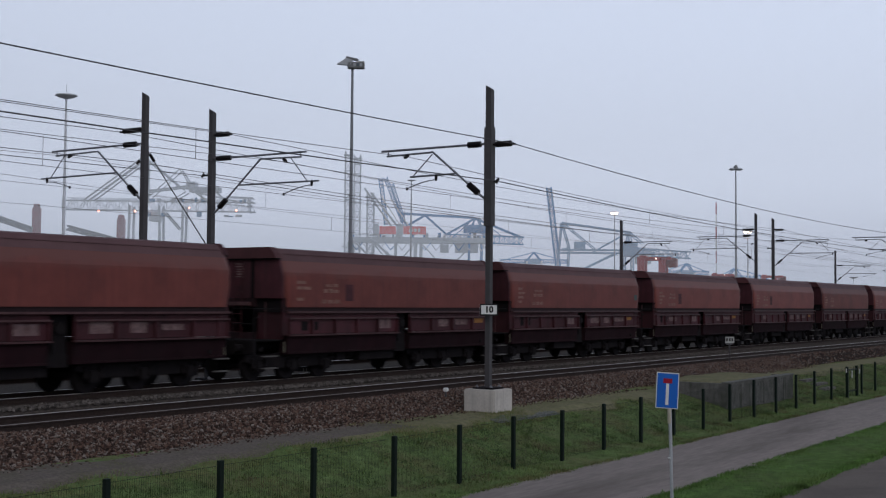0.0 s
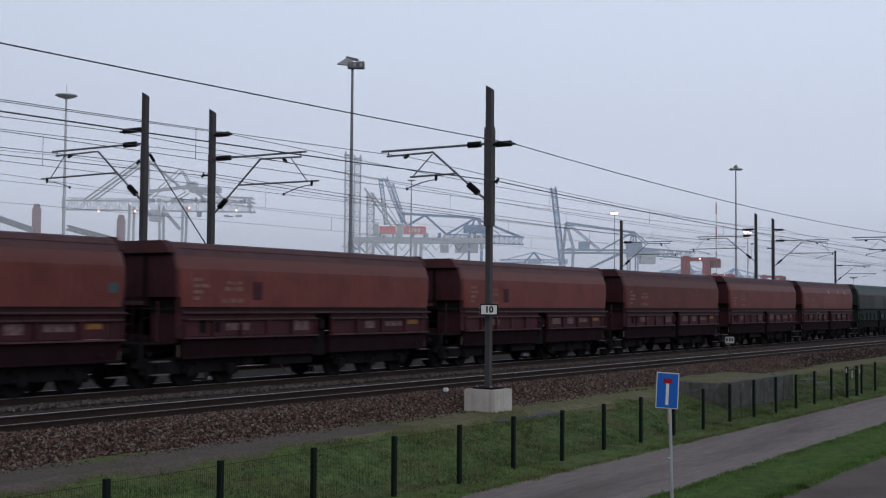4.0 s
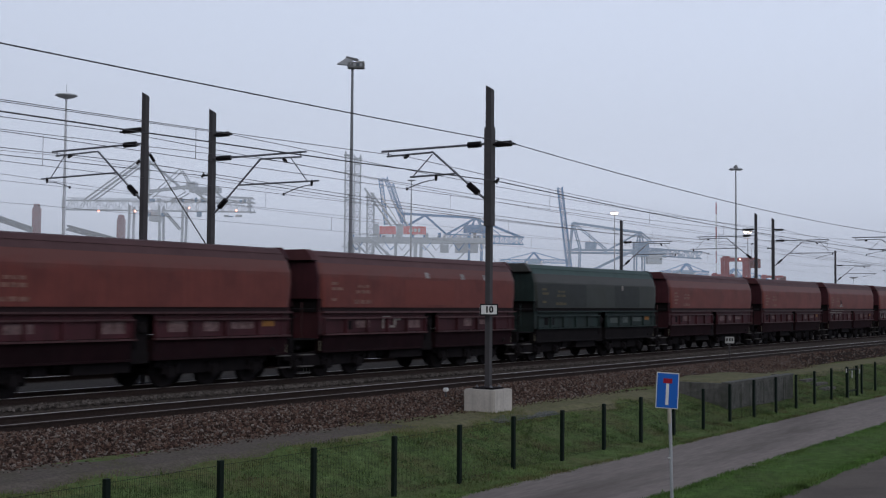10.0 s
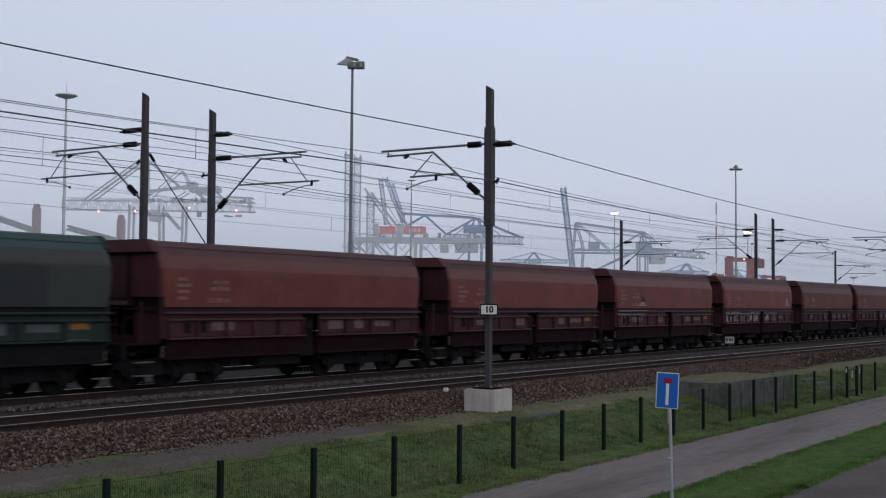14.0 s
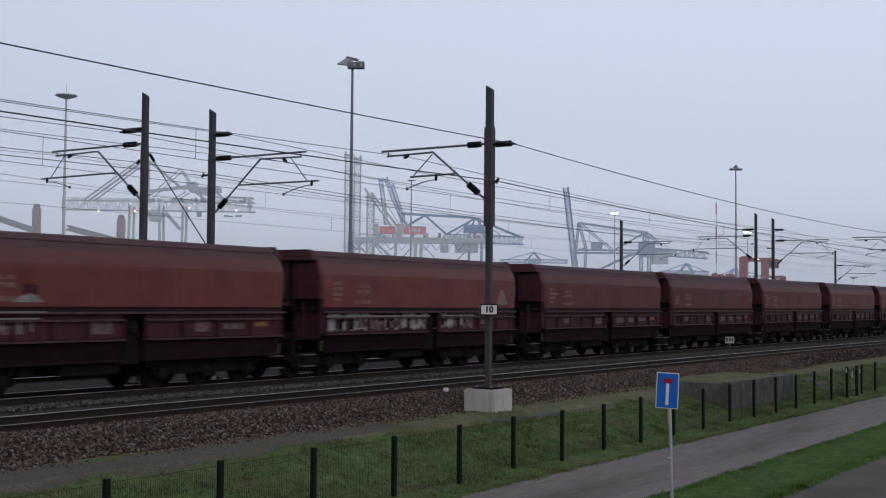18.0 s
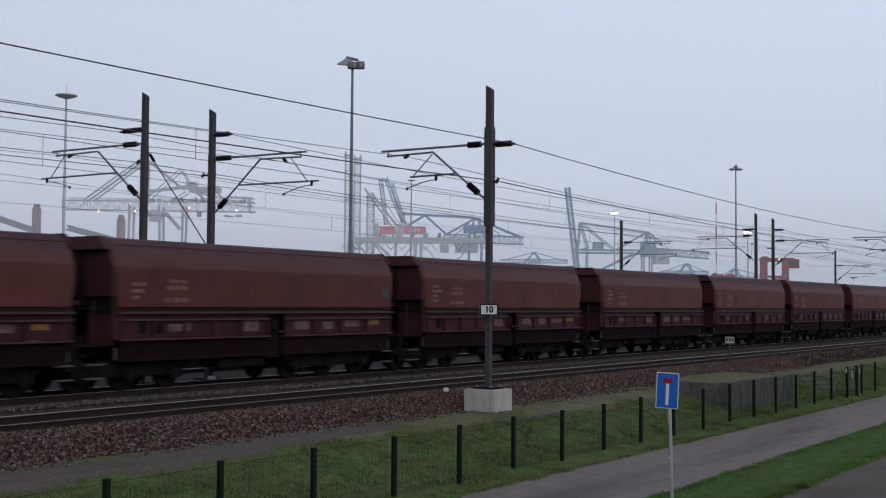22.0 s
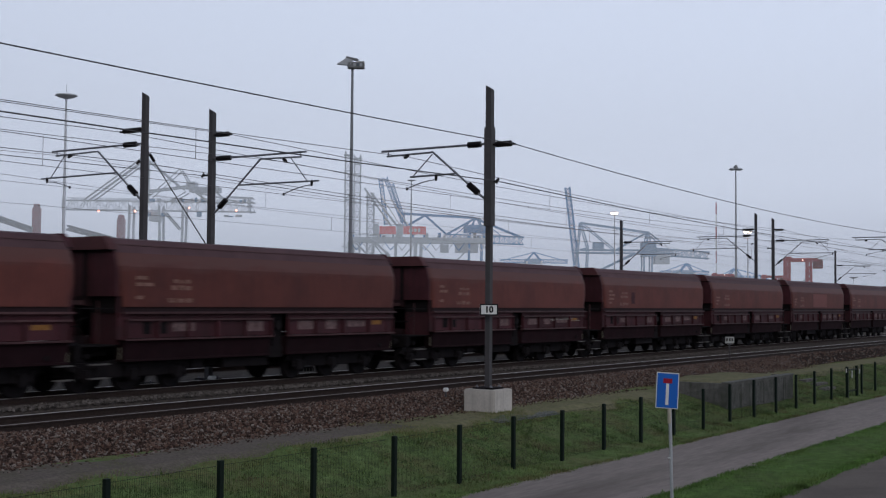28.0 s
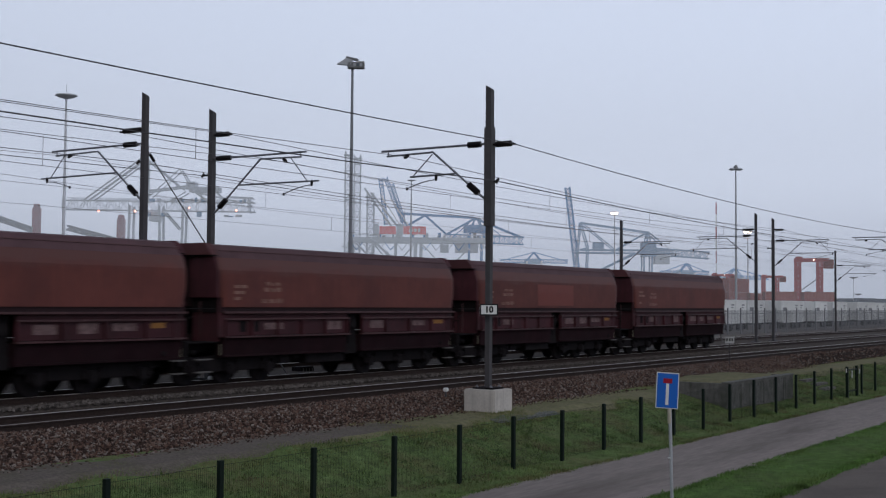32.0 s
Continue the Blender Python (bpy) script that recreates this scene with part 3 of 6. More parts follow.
near_x, mid_x, far_x = MAST_ROWS["near"][1], MAST_ROWS["mid"][1], MAST_ROWS["far"][1]
mid_a = (-28.0,) + mid_x[1::2] + (215.0,)
mid_b = (-30.0,) + mid_x[0::2]
far_a = (-34.0,) + far_x
wire("feeder_wire", "thin dark feeder wire carried on the mast insulators", near_x[:2], 17.30, 7.05, 0.30, 0.014)
wire("feeder_wire", "thin dark feeder wire carried on the mast insulators", near_x[1:], 17.30, 7.05, 0.43, 0.014)
wire("return_wire", "dark return wire clipped to the masts", near_x, 17.84, 6.01, 0.31, 0.015)
for xs, y, zc, zm, sag in ((near_x, 21.0, 5.91, 6.88, 0.42), (mid_a, 26.7, 6.07, 7.16, 0.45), (mid_b, 33.65, 6.36, 7.42, 0.45), (far_a, 37.3, 6.0, 7.05, 0.45)):
    wire("contact_wire", "thin copper contact wire over the track", xs, y, zc, 0.0, 0.008 if y < 30 else 0.007, 0.10)
    wire("messenger_wire", "thin messenger wire above the contact wire", xs, y, zm, sag, 0.009 if y < 30 else 0.0075, 0.10)
    droppers(xs, y, zc, zm, sag, 0.10)
wire("feeder_wire", "thin dark feeder wire carried on the mast insulators", mid_a, 29.16, 8.27, 0.35, 0.012)
wire("return_wire", "dark return wire clipped to the masts", mid_a, 30.42, 6.9, 0.3, 0.013)
wire("feeder_wire", "thin dark feeder wire carried on the mast insulators", mid_b, 31.12, 8.10, 0.35, 0.012)
wire("return_wire", "dark return wire clipped to the masts", mid_b, 30.30, 7.05, 0.3, 0.012)

# ---- hopper wagons ----
PITCH_M = 15.0
AXLES = (1.10, 2.75, 4.48, 9.98, 11.80, 13.62)
B0 = 1.75                               # where the lettering is set out from
E0, E1 = 1.80, 14.92                    # ends of the hopper body along the wagon


def wagon_half(z):
    for (a, ya), (b, yb) in zip(SECTION, SECTION[1:]):
        if b <= z <= a:
            return ya + (yb - ya) * (a - z) / (a - b)
    return 1.5


SECTION = ((4.27, 1.10), (4.07, 1.24), (3.84, 1.36), (3.46, 1.50), (3.0, 1.52), (2.33, 1.52))


def crease(bm, heights):
    """Sharp folds along the wagon at these heights."""
    for e in bm.edges:
        z0, z1 = (v.co.z for v in e.verts)
        if abs(z0 - z1) < 0.001 and any(abs(z0 - h) < 0.001 for h in heights):
            e.smooth = False


def raked(x, z):
    """The leading edge leans back near its foot, the trailing one at its foot and towards the roof."""
    if x < E0 + 0.33:
        return x + 0.20 * max(0.0, min(1.0, (3.2 - z) / 0.85))
    if x > E1 - 0.33:
        return x - 0.14 * max(0.0, min(1.0, (3.0 - z) / 0.65)) - 0.12 * max(0.0, (z - 3.7) / 0.6)
    return x


RAIL_DROP = 0.05                        # the train's line lies a little lower than the near one


def build_wheelset(parent, x):
    bm = bmesh.new()
    tube(bm, (0, -0.95, 0), (0, 0.95, 0), 0.085, 8)
    w = part("wheelset", bm, "under", parent)
    w.location = (x, 0, 0.46 - RAIL_DROP)
    for s in (-1, 1):
        bm = bmesh.new()
        lathe(bm, (0, s * 0.68, 0), (0, s * 0.825, 0), ((0, 0.30), (0.01, 0.492), (0.2, 0.492), (0.28, 0.462), (0.98, 0.455), (1.0, 0.43)), 28)
        d = part("wheel", bm, "under", w)
        bm = bmesh.new()
        lathe(bm, (0, s * 0.815, 0), (0, s * 0.845, 0), ((0, 0.36), (0.6, 0.36), (1, 0.30)), 20)
        for k in range(6):
            a = k * math.pi / 3
            tube(bm, (0.2 * math.cos(a), s * 0.83, 0.2 * math.sin(a)), (0.2 * math.cos(a), s * 0.86, 0.2 * math.sin(a)), 0.03, 6)
        part("wheel_disc", bm, "under", w)
    return w


def build_wagon(name, body, roof, low, label, variant):
    """One six-axle covered hopper wagon. Local x = 0 at its leading coupling plane, y = 0 on the centre line, z = 0 at rail head."""
    t = thing(name, label, "freight wagon", None, "hopper wagon train")
    # hopper shell, upper sides
    bm = bmesh.new()
    # side walls faintly buckled between eight frames, ends rounded in plan
    mid = [E0 + 0.32 + (E1 - E0 - 0.64) * k / 16 for k in range(1, 16)]
    cuts = [E0, E0 + 0.04, E0 + 0.14, E0 + 0.32] + mid + [E1 - 0.32, E1 - 0.14, E1 - 0.04, E1]
    shrink = [0.10, 0.045, 0.01, 0.0] + [0.012 * (k % 2) for k in range(1, 16)] + [0.0, 0.008, 0.035, 0.08]
    for s in (-1, 1):
        rows = [[bm.verts.new((raked(x, z), s * (wagon_half(z) - d), z)) for z in (3.84, 3.46, 3.0, 2.33)] for x, d in zip(cuts, shrink)]
        for a, b in zip(rows, rows[1:]):
            for k in range(3):
                bm.faces.new((a[k], b[k], b[k + 1], a[k + 1]))
    crease(bm, (3.46,))
    part("side_wall", bm, body, t, smooth=True)
    bm = bmesh.new()
    prof = [(-1.36, 3.84), (-1.24, 4.07), (-1.10, 4.22), (-0.93, 4.266), (-0.5, 4.29), (0.0, 4.30), (0.5, 4.29), (0.93, 4.266), (1.10, 4.22), (1.24, 4.07), (1.36, 3.84)]
    rows = [[bm.verts.new((raked(x, z), y * (1 - d), z)) for y, z in prof] for x, d in zip(cuts, [v * 0.5 for v in shrink])]
    for a, b in zip(rows, rows[1:]):
        for k in range(10):
            bm.faces.new((a[k], b[k], b[k + 1], a[k + 1]))
    crease(bm, (4.07, 4.22))
    rf = part("roof", bm, roof, t, "dusty swivelling roof shell", True)
    bm = bmesh.new()
    for s in (-1, 1):
        prism(bm, [(s * 1.235, 4.055), (s * 1.265, 4.06), (s * 1.255, 4.09), (s * 1.225, 4.085)], E0 + 0.2, E1 - 0.2)
    part("roof_seam", bm, roof, rf)
    for s, x in ((-1, E0), (1, E1)):
        bm = bmesh.new()
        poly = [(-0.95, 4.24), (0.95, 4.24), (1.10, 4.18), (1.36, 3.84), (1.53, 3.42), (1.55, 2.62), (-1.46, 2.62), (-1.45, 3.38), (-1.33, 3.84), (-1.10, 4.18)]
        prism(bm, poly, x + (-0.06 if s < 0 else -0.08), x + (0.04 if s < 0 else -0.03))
        # End wall takes the darker lower colour: shade in the gap, painted in.
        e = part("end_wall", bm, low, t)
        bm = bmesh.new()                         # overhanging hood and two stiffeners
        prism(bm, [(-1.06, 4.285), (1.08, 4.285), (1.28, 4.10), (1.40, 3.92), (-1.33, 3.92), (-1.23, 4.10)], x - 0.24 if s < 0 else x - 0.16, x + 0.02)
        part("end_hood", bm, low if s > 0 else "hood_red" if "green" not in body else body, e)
        bm = bmesh.new()
        prism(bm, [(-1.35, 3.92), (1.35, 3.92), (1.35, 3.88), (-1.35, 3.88)], x - 0.18 if s < 0 else x - 0.10, x if s < 0 else x)
        part("hood_lip", bm, "under", e)
        for y in (-0.22, 1.10):
            bm = bmesh.new()
            box(bm, x - 0.12 if s < 0 else x - 0.03, x + 0.03 if s < 0 else x + 0.07, y - 0.05, y + 0.05, 2.62, 3.90)
            part("end_stiffener", bm, "under" if y < 0 else low, e)
        bm = bmesh.new()                         # hopper slope below the end wall
        i = x - s * 1.5
        face(bm, [(x - s * 0.05, -1.45, 2.64), (x - s * 0.05, 1.45, 2.64), (i, 1.2, 1.25), (i, -1.2, 1.25)])
        face(bm, [(x - s * 0.09, -1.45, 2.60), (i - s * 0.04, -1.2, 1.21), (i - s * 0.04, 1.2, 1.21), (x - s * 0.09, 1.45, 2.60)])
        part("end_slope", bm, "under", t)
        if s < 0:                                # lower bulkhead, near half closed, far half framed round a recess
            bm = bmesh.new()
            prism(bm, [(-1.44, 2.16), (-0.25, 2.16), (-0.25, 1.28), (-1.30, 1.28), (-1.44, 1.6)], x + 0.14, x + 0.20)
            part("bulkhead", bm, low, t)
            bm = bmesh.new()
            prism(bm, [(-1.46, 2.62), (-0.25, 2.62), (-0.25, 2.16), (-1.44, 2.16)], x + 0.10, x + 0.16)
            part("bulkhead_head", bm, "under", t)
            bm = bmesh.new()
            prism(bm, [(-0.25, 2.62), (1.5, 2.62), (1.5, 2.34), (-0.25, 2.34)], x - 0.04, x + 0.10)
            prism(bm, [(1.22, 2.34), (1.5, 2.34), (1.5, 1.28), (1.22, 1.28)], x - 0.04, x + 0.10)
            prism(bm, [(-0.25, 1.50), (1.22, 1.50), (1.22, 1.28), (-0.25, 1.28)], x - 0.04, x + 0.10)
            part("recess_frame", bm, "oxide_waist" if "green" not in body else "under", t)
            bm = bmesh.new()
            prism(bm, [(-0.12, 2.50), (1.2, 2.50), (1.2, 2.38), (-0.12, 2.38)], x - 0.12, x - 0.02)
            part("end_beam", bm, "sill_red" if "green" not in body else low, t, "paler end beam")
            bm = bmesh.new()
            tube(bm, (x - 0.16, -0.85, 1.30), (x - 0.16, -0.85, 2.5), 0.022, 6)
            part("bulkhead_post", bm, "sill_red" if "green" not in body else low, t)
        for y in (-1.40, 1.40):                  # corner cheeks
            bm = bmesh.new()
            xa, xb = (x + 0.04, x + 0.45) if s < 0 else (x - 0.45, x - 0.04)
            box(bm, xa, xb, y - 0.03, y + 0.03, 1.42, 2.62)
            part("corner_cheek", bm, low, t)
    # ledge darkened as shade, sill rails lightened as highlights, and the ribbed lower side
    for s in (-1, 1):
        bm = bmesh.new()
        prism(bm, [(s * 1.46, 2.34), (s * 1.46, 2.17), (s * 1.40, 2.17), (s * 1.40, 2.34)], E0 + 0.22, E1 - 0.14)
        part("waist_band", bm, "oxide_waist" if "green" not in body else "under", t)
        bm = bmesh.new()
        prism(bm, [(s * 1.56, 2.195), (s * 1.56, 2.135), (s * 1.41, 2.135), (s * 1.41, 2.195)], E0 + 0.18, E1 - 0.02)
        prism(bm, [(s * 1.51, 1.985), (s * 1.51, 1.935), (s * 1.41, 1.935), (s * 1.41, 1.985)], E0 + 0.30, 8.22)
        prism(bm, [(s * 1.51, 1.985), (s * 1.51, 1.935), (s * 1.41, 1.935), (s * 1.41, 1.985)], 9.02, E1 - 0.06)
        part("sill_rail", bm, "sill_red" if "green" not in body else low, t, "sill rail with painted highlight" if "green" not in body else "")
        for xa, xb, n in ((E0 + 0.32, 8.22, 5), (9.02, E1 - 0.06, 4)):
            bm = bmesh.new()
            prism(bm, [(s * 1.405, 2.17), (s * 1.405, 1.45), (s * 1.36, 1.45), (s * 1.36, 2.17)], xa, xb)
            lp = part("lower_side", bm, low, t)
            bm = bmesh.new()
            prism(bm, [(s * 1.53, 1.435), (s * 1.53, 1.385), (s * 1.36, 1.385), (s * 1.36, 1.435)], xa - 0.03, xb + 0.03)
            part("bottom_rail", bm, "sill_red" if "green" not in body else low, lp, "bottom rail with painted highlight" if "green" not in body else "")
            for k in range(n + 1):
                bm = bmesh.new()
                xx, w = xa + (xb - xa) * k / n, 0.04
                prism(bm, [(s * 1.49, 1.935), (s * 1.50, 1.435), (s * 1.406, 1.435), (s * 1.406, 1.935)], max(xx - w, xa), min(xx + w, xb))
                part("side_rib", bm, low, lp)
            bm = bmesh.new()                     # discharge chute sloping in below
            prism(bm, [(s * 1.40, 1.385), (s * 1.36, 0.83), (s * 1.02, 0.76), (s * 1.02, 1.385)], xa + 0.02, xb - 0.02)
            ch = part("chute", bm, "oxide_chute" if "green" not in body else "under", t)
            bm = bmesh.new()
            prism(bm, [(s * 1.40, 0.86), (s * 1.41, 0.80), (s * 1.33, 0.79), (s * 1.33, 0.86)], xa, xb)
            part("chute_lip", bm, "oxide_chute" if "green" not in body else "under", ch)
        bm = bmesh.new()                         # operating gear in the notch
        box(bm, 8.32, 8.92, s * 0.9 - 0.35, s * 0.9 + 0.35, 0.9, 2.1)
        tube(bm, (8.62, s * 1.0, 1.75), (8.62, s * 1.38, 1.75), 0.16, 12)
        tube(bm, (8.40, s * 1.33, 1.1), (8.40, s * 1.33, 2.1), 0.03, 6)
        box(bm, 8.26, 8.98, s * 1.2 - 0.04, s * 1.2 + 0.04, 0.72, 1.05)
        part("discharge_gear", bm, "under", t)
    # underframe
    bm = bmesh.new()
    for s in (-1, 1):
        box(bm, 0.55, 14.45, s * 0.55 - 0.08, s * 0.55 + 0.08, 0.95, 1.25)
    box(bm, 0.5, 0.68, -1.32, 1.32, 0.86, 1.26)
    box(bm, 14.32, 14.5, -1.32, 1.32, 0.86, 1.26)
    box(bm, 0.6, 1.95, -1.3, 1.3, 1.24, 1.28)
    for x in (4.9, 7.0, 9.9):
        box(bm, x - 0.1, x + 0.1, -1.0, 1.0, 0.8, 1.2)
    part("underframe", bm, "under", t)
    bm = bmesh.new()
    tube(bm, (5.9, -0.75, 0.72), (7.2, -0.75, 0.72), 0.19, 12)
    tube(bm, (5.9, -0.35, 0.72), (7.2, -0.35, 0.72), 0.16, 12)
    box(bm, 7.5, 8.1, -1.05, -0.7, 0.55, 0.95)
    box(bm, 5.0, 5.5, -1.15, -0.6, 0.5, 0.85)
    box(bm, 6.3, 8.35, -1.18, -0.55, 0.48, 0.92)
    box(bm, 7.0, 7.6, -0.5, 1.1, 0.42, 0.9)
    part("brake_gear", bm, "under", t)
    # bogies
    for ax in (AXLES[:3], AXLES[3:]):
        bm = bmesh.new()
        for s in (-1, 1):
            y = s * 1.0
            prof = [(ax[0] - 0.62, 0.66), (ax[0] - 0.50, 0.84), (ax[0] + 0.45, 0.84), (ax[1] - 0.45, 0.92), (ax[1] + 0.45, 0.92), (ax[2] - 0.45, 0.84), (ax[2] + 0.50, 0.84), (ax[2] + 0.62, 0.66),
                    (ax[2] - 0.30, 0.42), (ax[1] + 0.40, 0.40), (ax[1] - 0.40, 0.40), (ax[0] + 0.30, 0.42)]
            v = [[bm.verts.new((x, y + d, z)) for x, z in prof] for d in (-0.06, 0.06)]
            bm.faces.new(v[0])
            bm.faces.new(v[1][::-1])
            for k in range(12):
                bm.faces.new((v[0][k], v[0][(k + 1) % 12], v[1][(k + 1) % 12], v[1][k]))
        box(bm, ax[1] - 0.9, ax[1] + 0.9, -0.95, 0.95, 0.62, 0.80)
        bg = part("bogie_frame", bm, "under", t)
        bg.location.z = -RAIL_DROP
        for x in ax:
            for s in (-1, 1):
                bm = bmesh.new()
                bevelled(bm, x - 0.17, x + 0.17, s * 1.09 - 0.09, s * 1.09 + 0.09, 0.30, 0.64, 0.03)
                part("axle_box", bm, "under", bg)
                for dx in (-0.27, 0.27):
                    bm = bmesh.new()
                    lathe(bm, (x + dx, s * 1.10, 0.40), (x + dx, s * 1.10, 0.74), ((0, 0.05), (0.1, 0.075), (0.5, 0.06), (0.9, 0.075), (1, 0.05)), 8)
                    part("spring", bm, "under", bg)
                bm = bmesh.new()                 # brake block and hanger beside each wheel
                prism(bm, [(s * 0.70, 0.30), (s * 0.82, 0.30), (s * 0.82, 0.86), (s * 0.70, 0.86)], x + 0.49, x + 0.62)
                part("brake_block", bm, "under", bg)
    for x in AXLES:
        build_wheelset(t, x)
    # buffers, coupling, platform rails and ladders
    for s, x in ((-1, 0.5), (1, 14.5)):
        for y in (-0.875, 0.875):
            bm = bmesh.new()
            tube(bm, (x, y, 1.05), (x + s * 0.30, y, 1.05), 0.11, 10)
            tube(bm, (x + s * 0.30, y, 1.05), (x + s * 0.44, y, 1.05), 0.085, 10)
            lathe(bm, (x + s * 0.43, y, 1.05), (x + s * 0.48, y, 1.05), ((0, 0.2), (0.6, 0.23), (1, 0.2)), 14)
            part("buffer", bm, "under", t)
        bm = bmesh.new()
        tube(bm, (x, 0, 1.0), (x + s * 0.5, 0, 0.93), 0.05, 6)
        tube(bm, (x, 0.3, 0.95), (x + s * 0.3, 0.3, 0.45), 0.03, 6)
        tube(bm, (x + s * 0.3, 0.3, 0.45), (x + s * 0.5, 0.28, 0.5), 0.03, 6)
        part("coupling", bm, "under", t)
        for y in (-1.36, 1.36):
            bm = bmesh.new()
            tube(bm, (x - s * 0.02, y, 0.45), (x - s * 0.02, y, 1.95), 0.016, 6)
            tube(bm, (x - s * 0.02, y, 1.95), (x - s * 0.30, y, 2.05), 0.016, 6)
            part("grab_rail", bm, "under", t)
            xa, xb = (0.98, 1.60) if s < 0 else (14.42, 14.95)
            for z in (0.36, 0.74):
                bm = bmesh.new()
                box(bm, xa, xb, y - 0.09, y + 0.09, z, z + 0.035)
                part("step", bm, "step_edge", t, "worn steel step")
            bm = bmesh.new()
            xp = E0 + 0.2 if s < 0 else E1 - 0.1
            tube(bm, (xp, y, 0.86), (xp, y, 1.20), 0.024, 8)
            part("grab_post", bm, "post_pale", t, "pale worn grab post")
        bm = bmesh.new()
        lathe(bm, (x - s * 0.35, -1.37, 0.98), (x - s * 0.35, -1.41, 0.98), ((0, 0.075), (0.7, 0.075), (1, 0.05)), 10)
        part("marker_disc", bm, "under", t)
    rails = [("rail_post", (0.62, y, 1.26), (0.62, y, 2.28)) for y in (-1.3, -0.4, 0.4, 1.3)]
    rails += [("platform_rail", (0.62, a, z), (0.62, b, z)) for z in (1.8, 2.28) for a, b in ((-1.3, -0.4), (0.4, 1.3))]
    rails += [("platform_rail", (0.62, y, 2.28), (E0, y, 2.28)) for y in (-1.3, 1.3)]
    for nm, p, q in rails:
        bm = bmesh.new()
        tube(bm, p, q, 0.02, 6)
        part(nm, bm, "under", t)
    bm = bmesh.new()
    for y in (0.25, 0.62):
        tube(bm, (E0 - 0.10, y, 1.3), (E0 - 0.10, y, 4.2), 0.018, 6)
    for k in range(9):
        tube(bm, (E0 - 0.10, 0.25, 1.5 + 0.3 * k), (E0 - 0.10, 0.62, 1.5 + 0.3 * k), 0.013, 5)
    part("end_ladder", bm, low, t)
    markings(t, variant)
    return t


def decal(bm, x0, x1, z0, z1, lift=0.004):
    """A thin plate that follows the near side wall."""
    zs = [z0] + sorted(z for z, _ in SECTION if z0 + 0.01 < z < z1 - 0.01) + [z1]
    rows = []
    for z in zs:
        y = -((1.405 if z1 < 2.2 else wagon_half(z)) + lift)
        rows.append([bm.verts.new(p) for p in ((x0, y, z), (x1, y, z), (x1, y + 0.003, z), (x0, y + 0.003, z))])
    for a, b in zip(rows, rows[1:]):
        for k in range(4):
            bm.faces.new((a[k], a[(k + 1) % 4], b[(k + 1) % 4], b[k]))
    bm.faces.new(rows[0][::-1])
    bm.faces.new(rows[-1])


def markings(t, v):
    rng = random.Random(v * 13 + 5)
    ink, tin = ("letter_ochre", "plate_grey") if v == 7 else ("letter", "plate")
    for k, (w, on) in enumerate(((0.62, rng.random() < 0.8), (0.95, True), (0.7, rng.random() < 0.7), (0.5, True))):
        if on:                                    # unreadable stencilled lines
            bm = bmesh.new()
            decal(bm, B0 + 0.66, B0 + 0.66 + 0.72 * w * rng.uniform(0.75, 1.1), 3.10 - 0.185 * k, 3.10 - 0.185 * k + 0.10)
            part("stencil_line", bm, ink, t, "faded unreadable lettering")
    x = B0 + 1.92 + rng.uniform(-0.05, 0.05)
    for k, (w, z, h) in enumerate(((0.70, 3.02, 0.11), (0.85, 2.82, 0.14), (1.05, 2.46, 0.15))):
        d = 0.10 * (2 - k)
        for q in range(3):
            bm = bmesh.new()
            decal(bm, x + d + w * q / 3, x + d + w * (q + 0.8) / 3, z, z + h * rng.uniform(0.75, 1.0))
            part("stencil_line", bm, ink, t, "faded unreadable lettering")
    if v in (0, 3, 4, 12, 15, 18):                # a column of stencilled lines on the end wall
        for k in range(6):
            bm = bmesh.new()
            box(bm, E0 - 0.066, E0 - 0.05, 0.22, 0.22 + 0.36 * rng.uniform(0.75, 1.0), 3.30 + 0.085 * k, 3.35 + 0.085 * k)
            part("end_stencil", bm, tin, t, "faded unreadable lettering")
    for x0, w, z0, h, m in ((B0 + 1.05, 0.32, 1.56, 0.36, "under"), (B0 + 1.62, 0.34, 1.56, 0.36, "under"), (B0 + 2.2, 0.95, 1.62, 0.26, "plate"), (B0 + 5.3, 0.85, 1.58, 0.34, "plate"),
                            (9.55, 0.85, 1.60, 0.32, "plate"), (11.0, 0.6, 1.60, 0.3, "plate"), (12.2, 0.95, 1.66, 0.22, "plate"), (13.6, 0.62, 1.72, 0.17, "plate_yellow")):
        if rng.random() < 0.86:
            bm = bmesh.new()
            decal(bm, x0, x0 + w * rng.uniform(0.85, 1.1), z0, z0 + h * rng.uniform(0.8, 1.05))
            part("side_plate", bm, tin if m == "plate" else m, t, "dirty data plate" if m != "plate_yellow" else "small ochre plate")



def side_patch(t, name, mat, x0, x1, z0, z1, label="", lift=0.0025):
    bm = bmesh.new()
    decal(bm, B0 + x0, B0 + x1, z0, z1, lift)
    part(name, bm, mat, t, label)


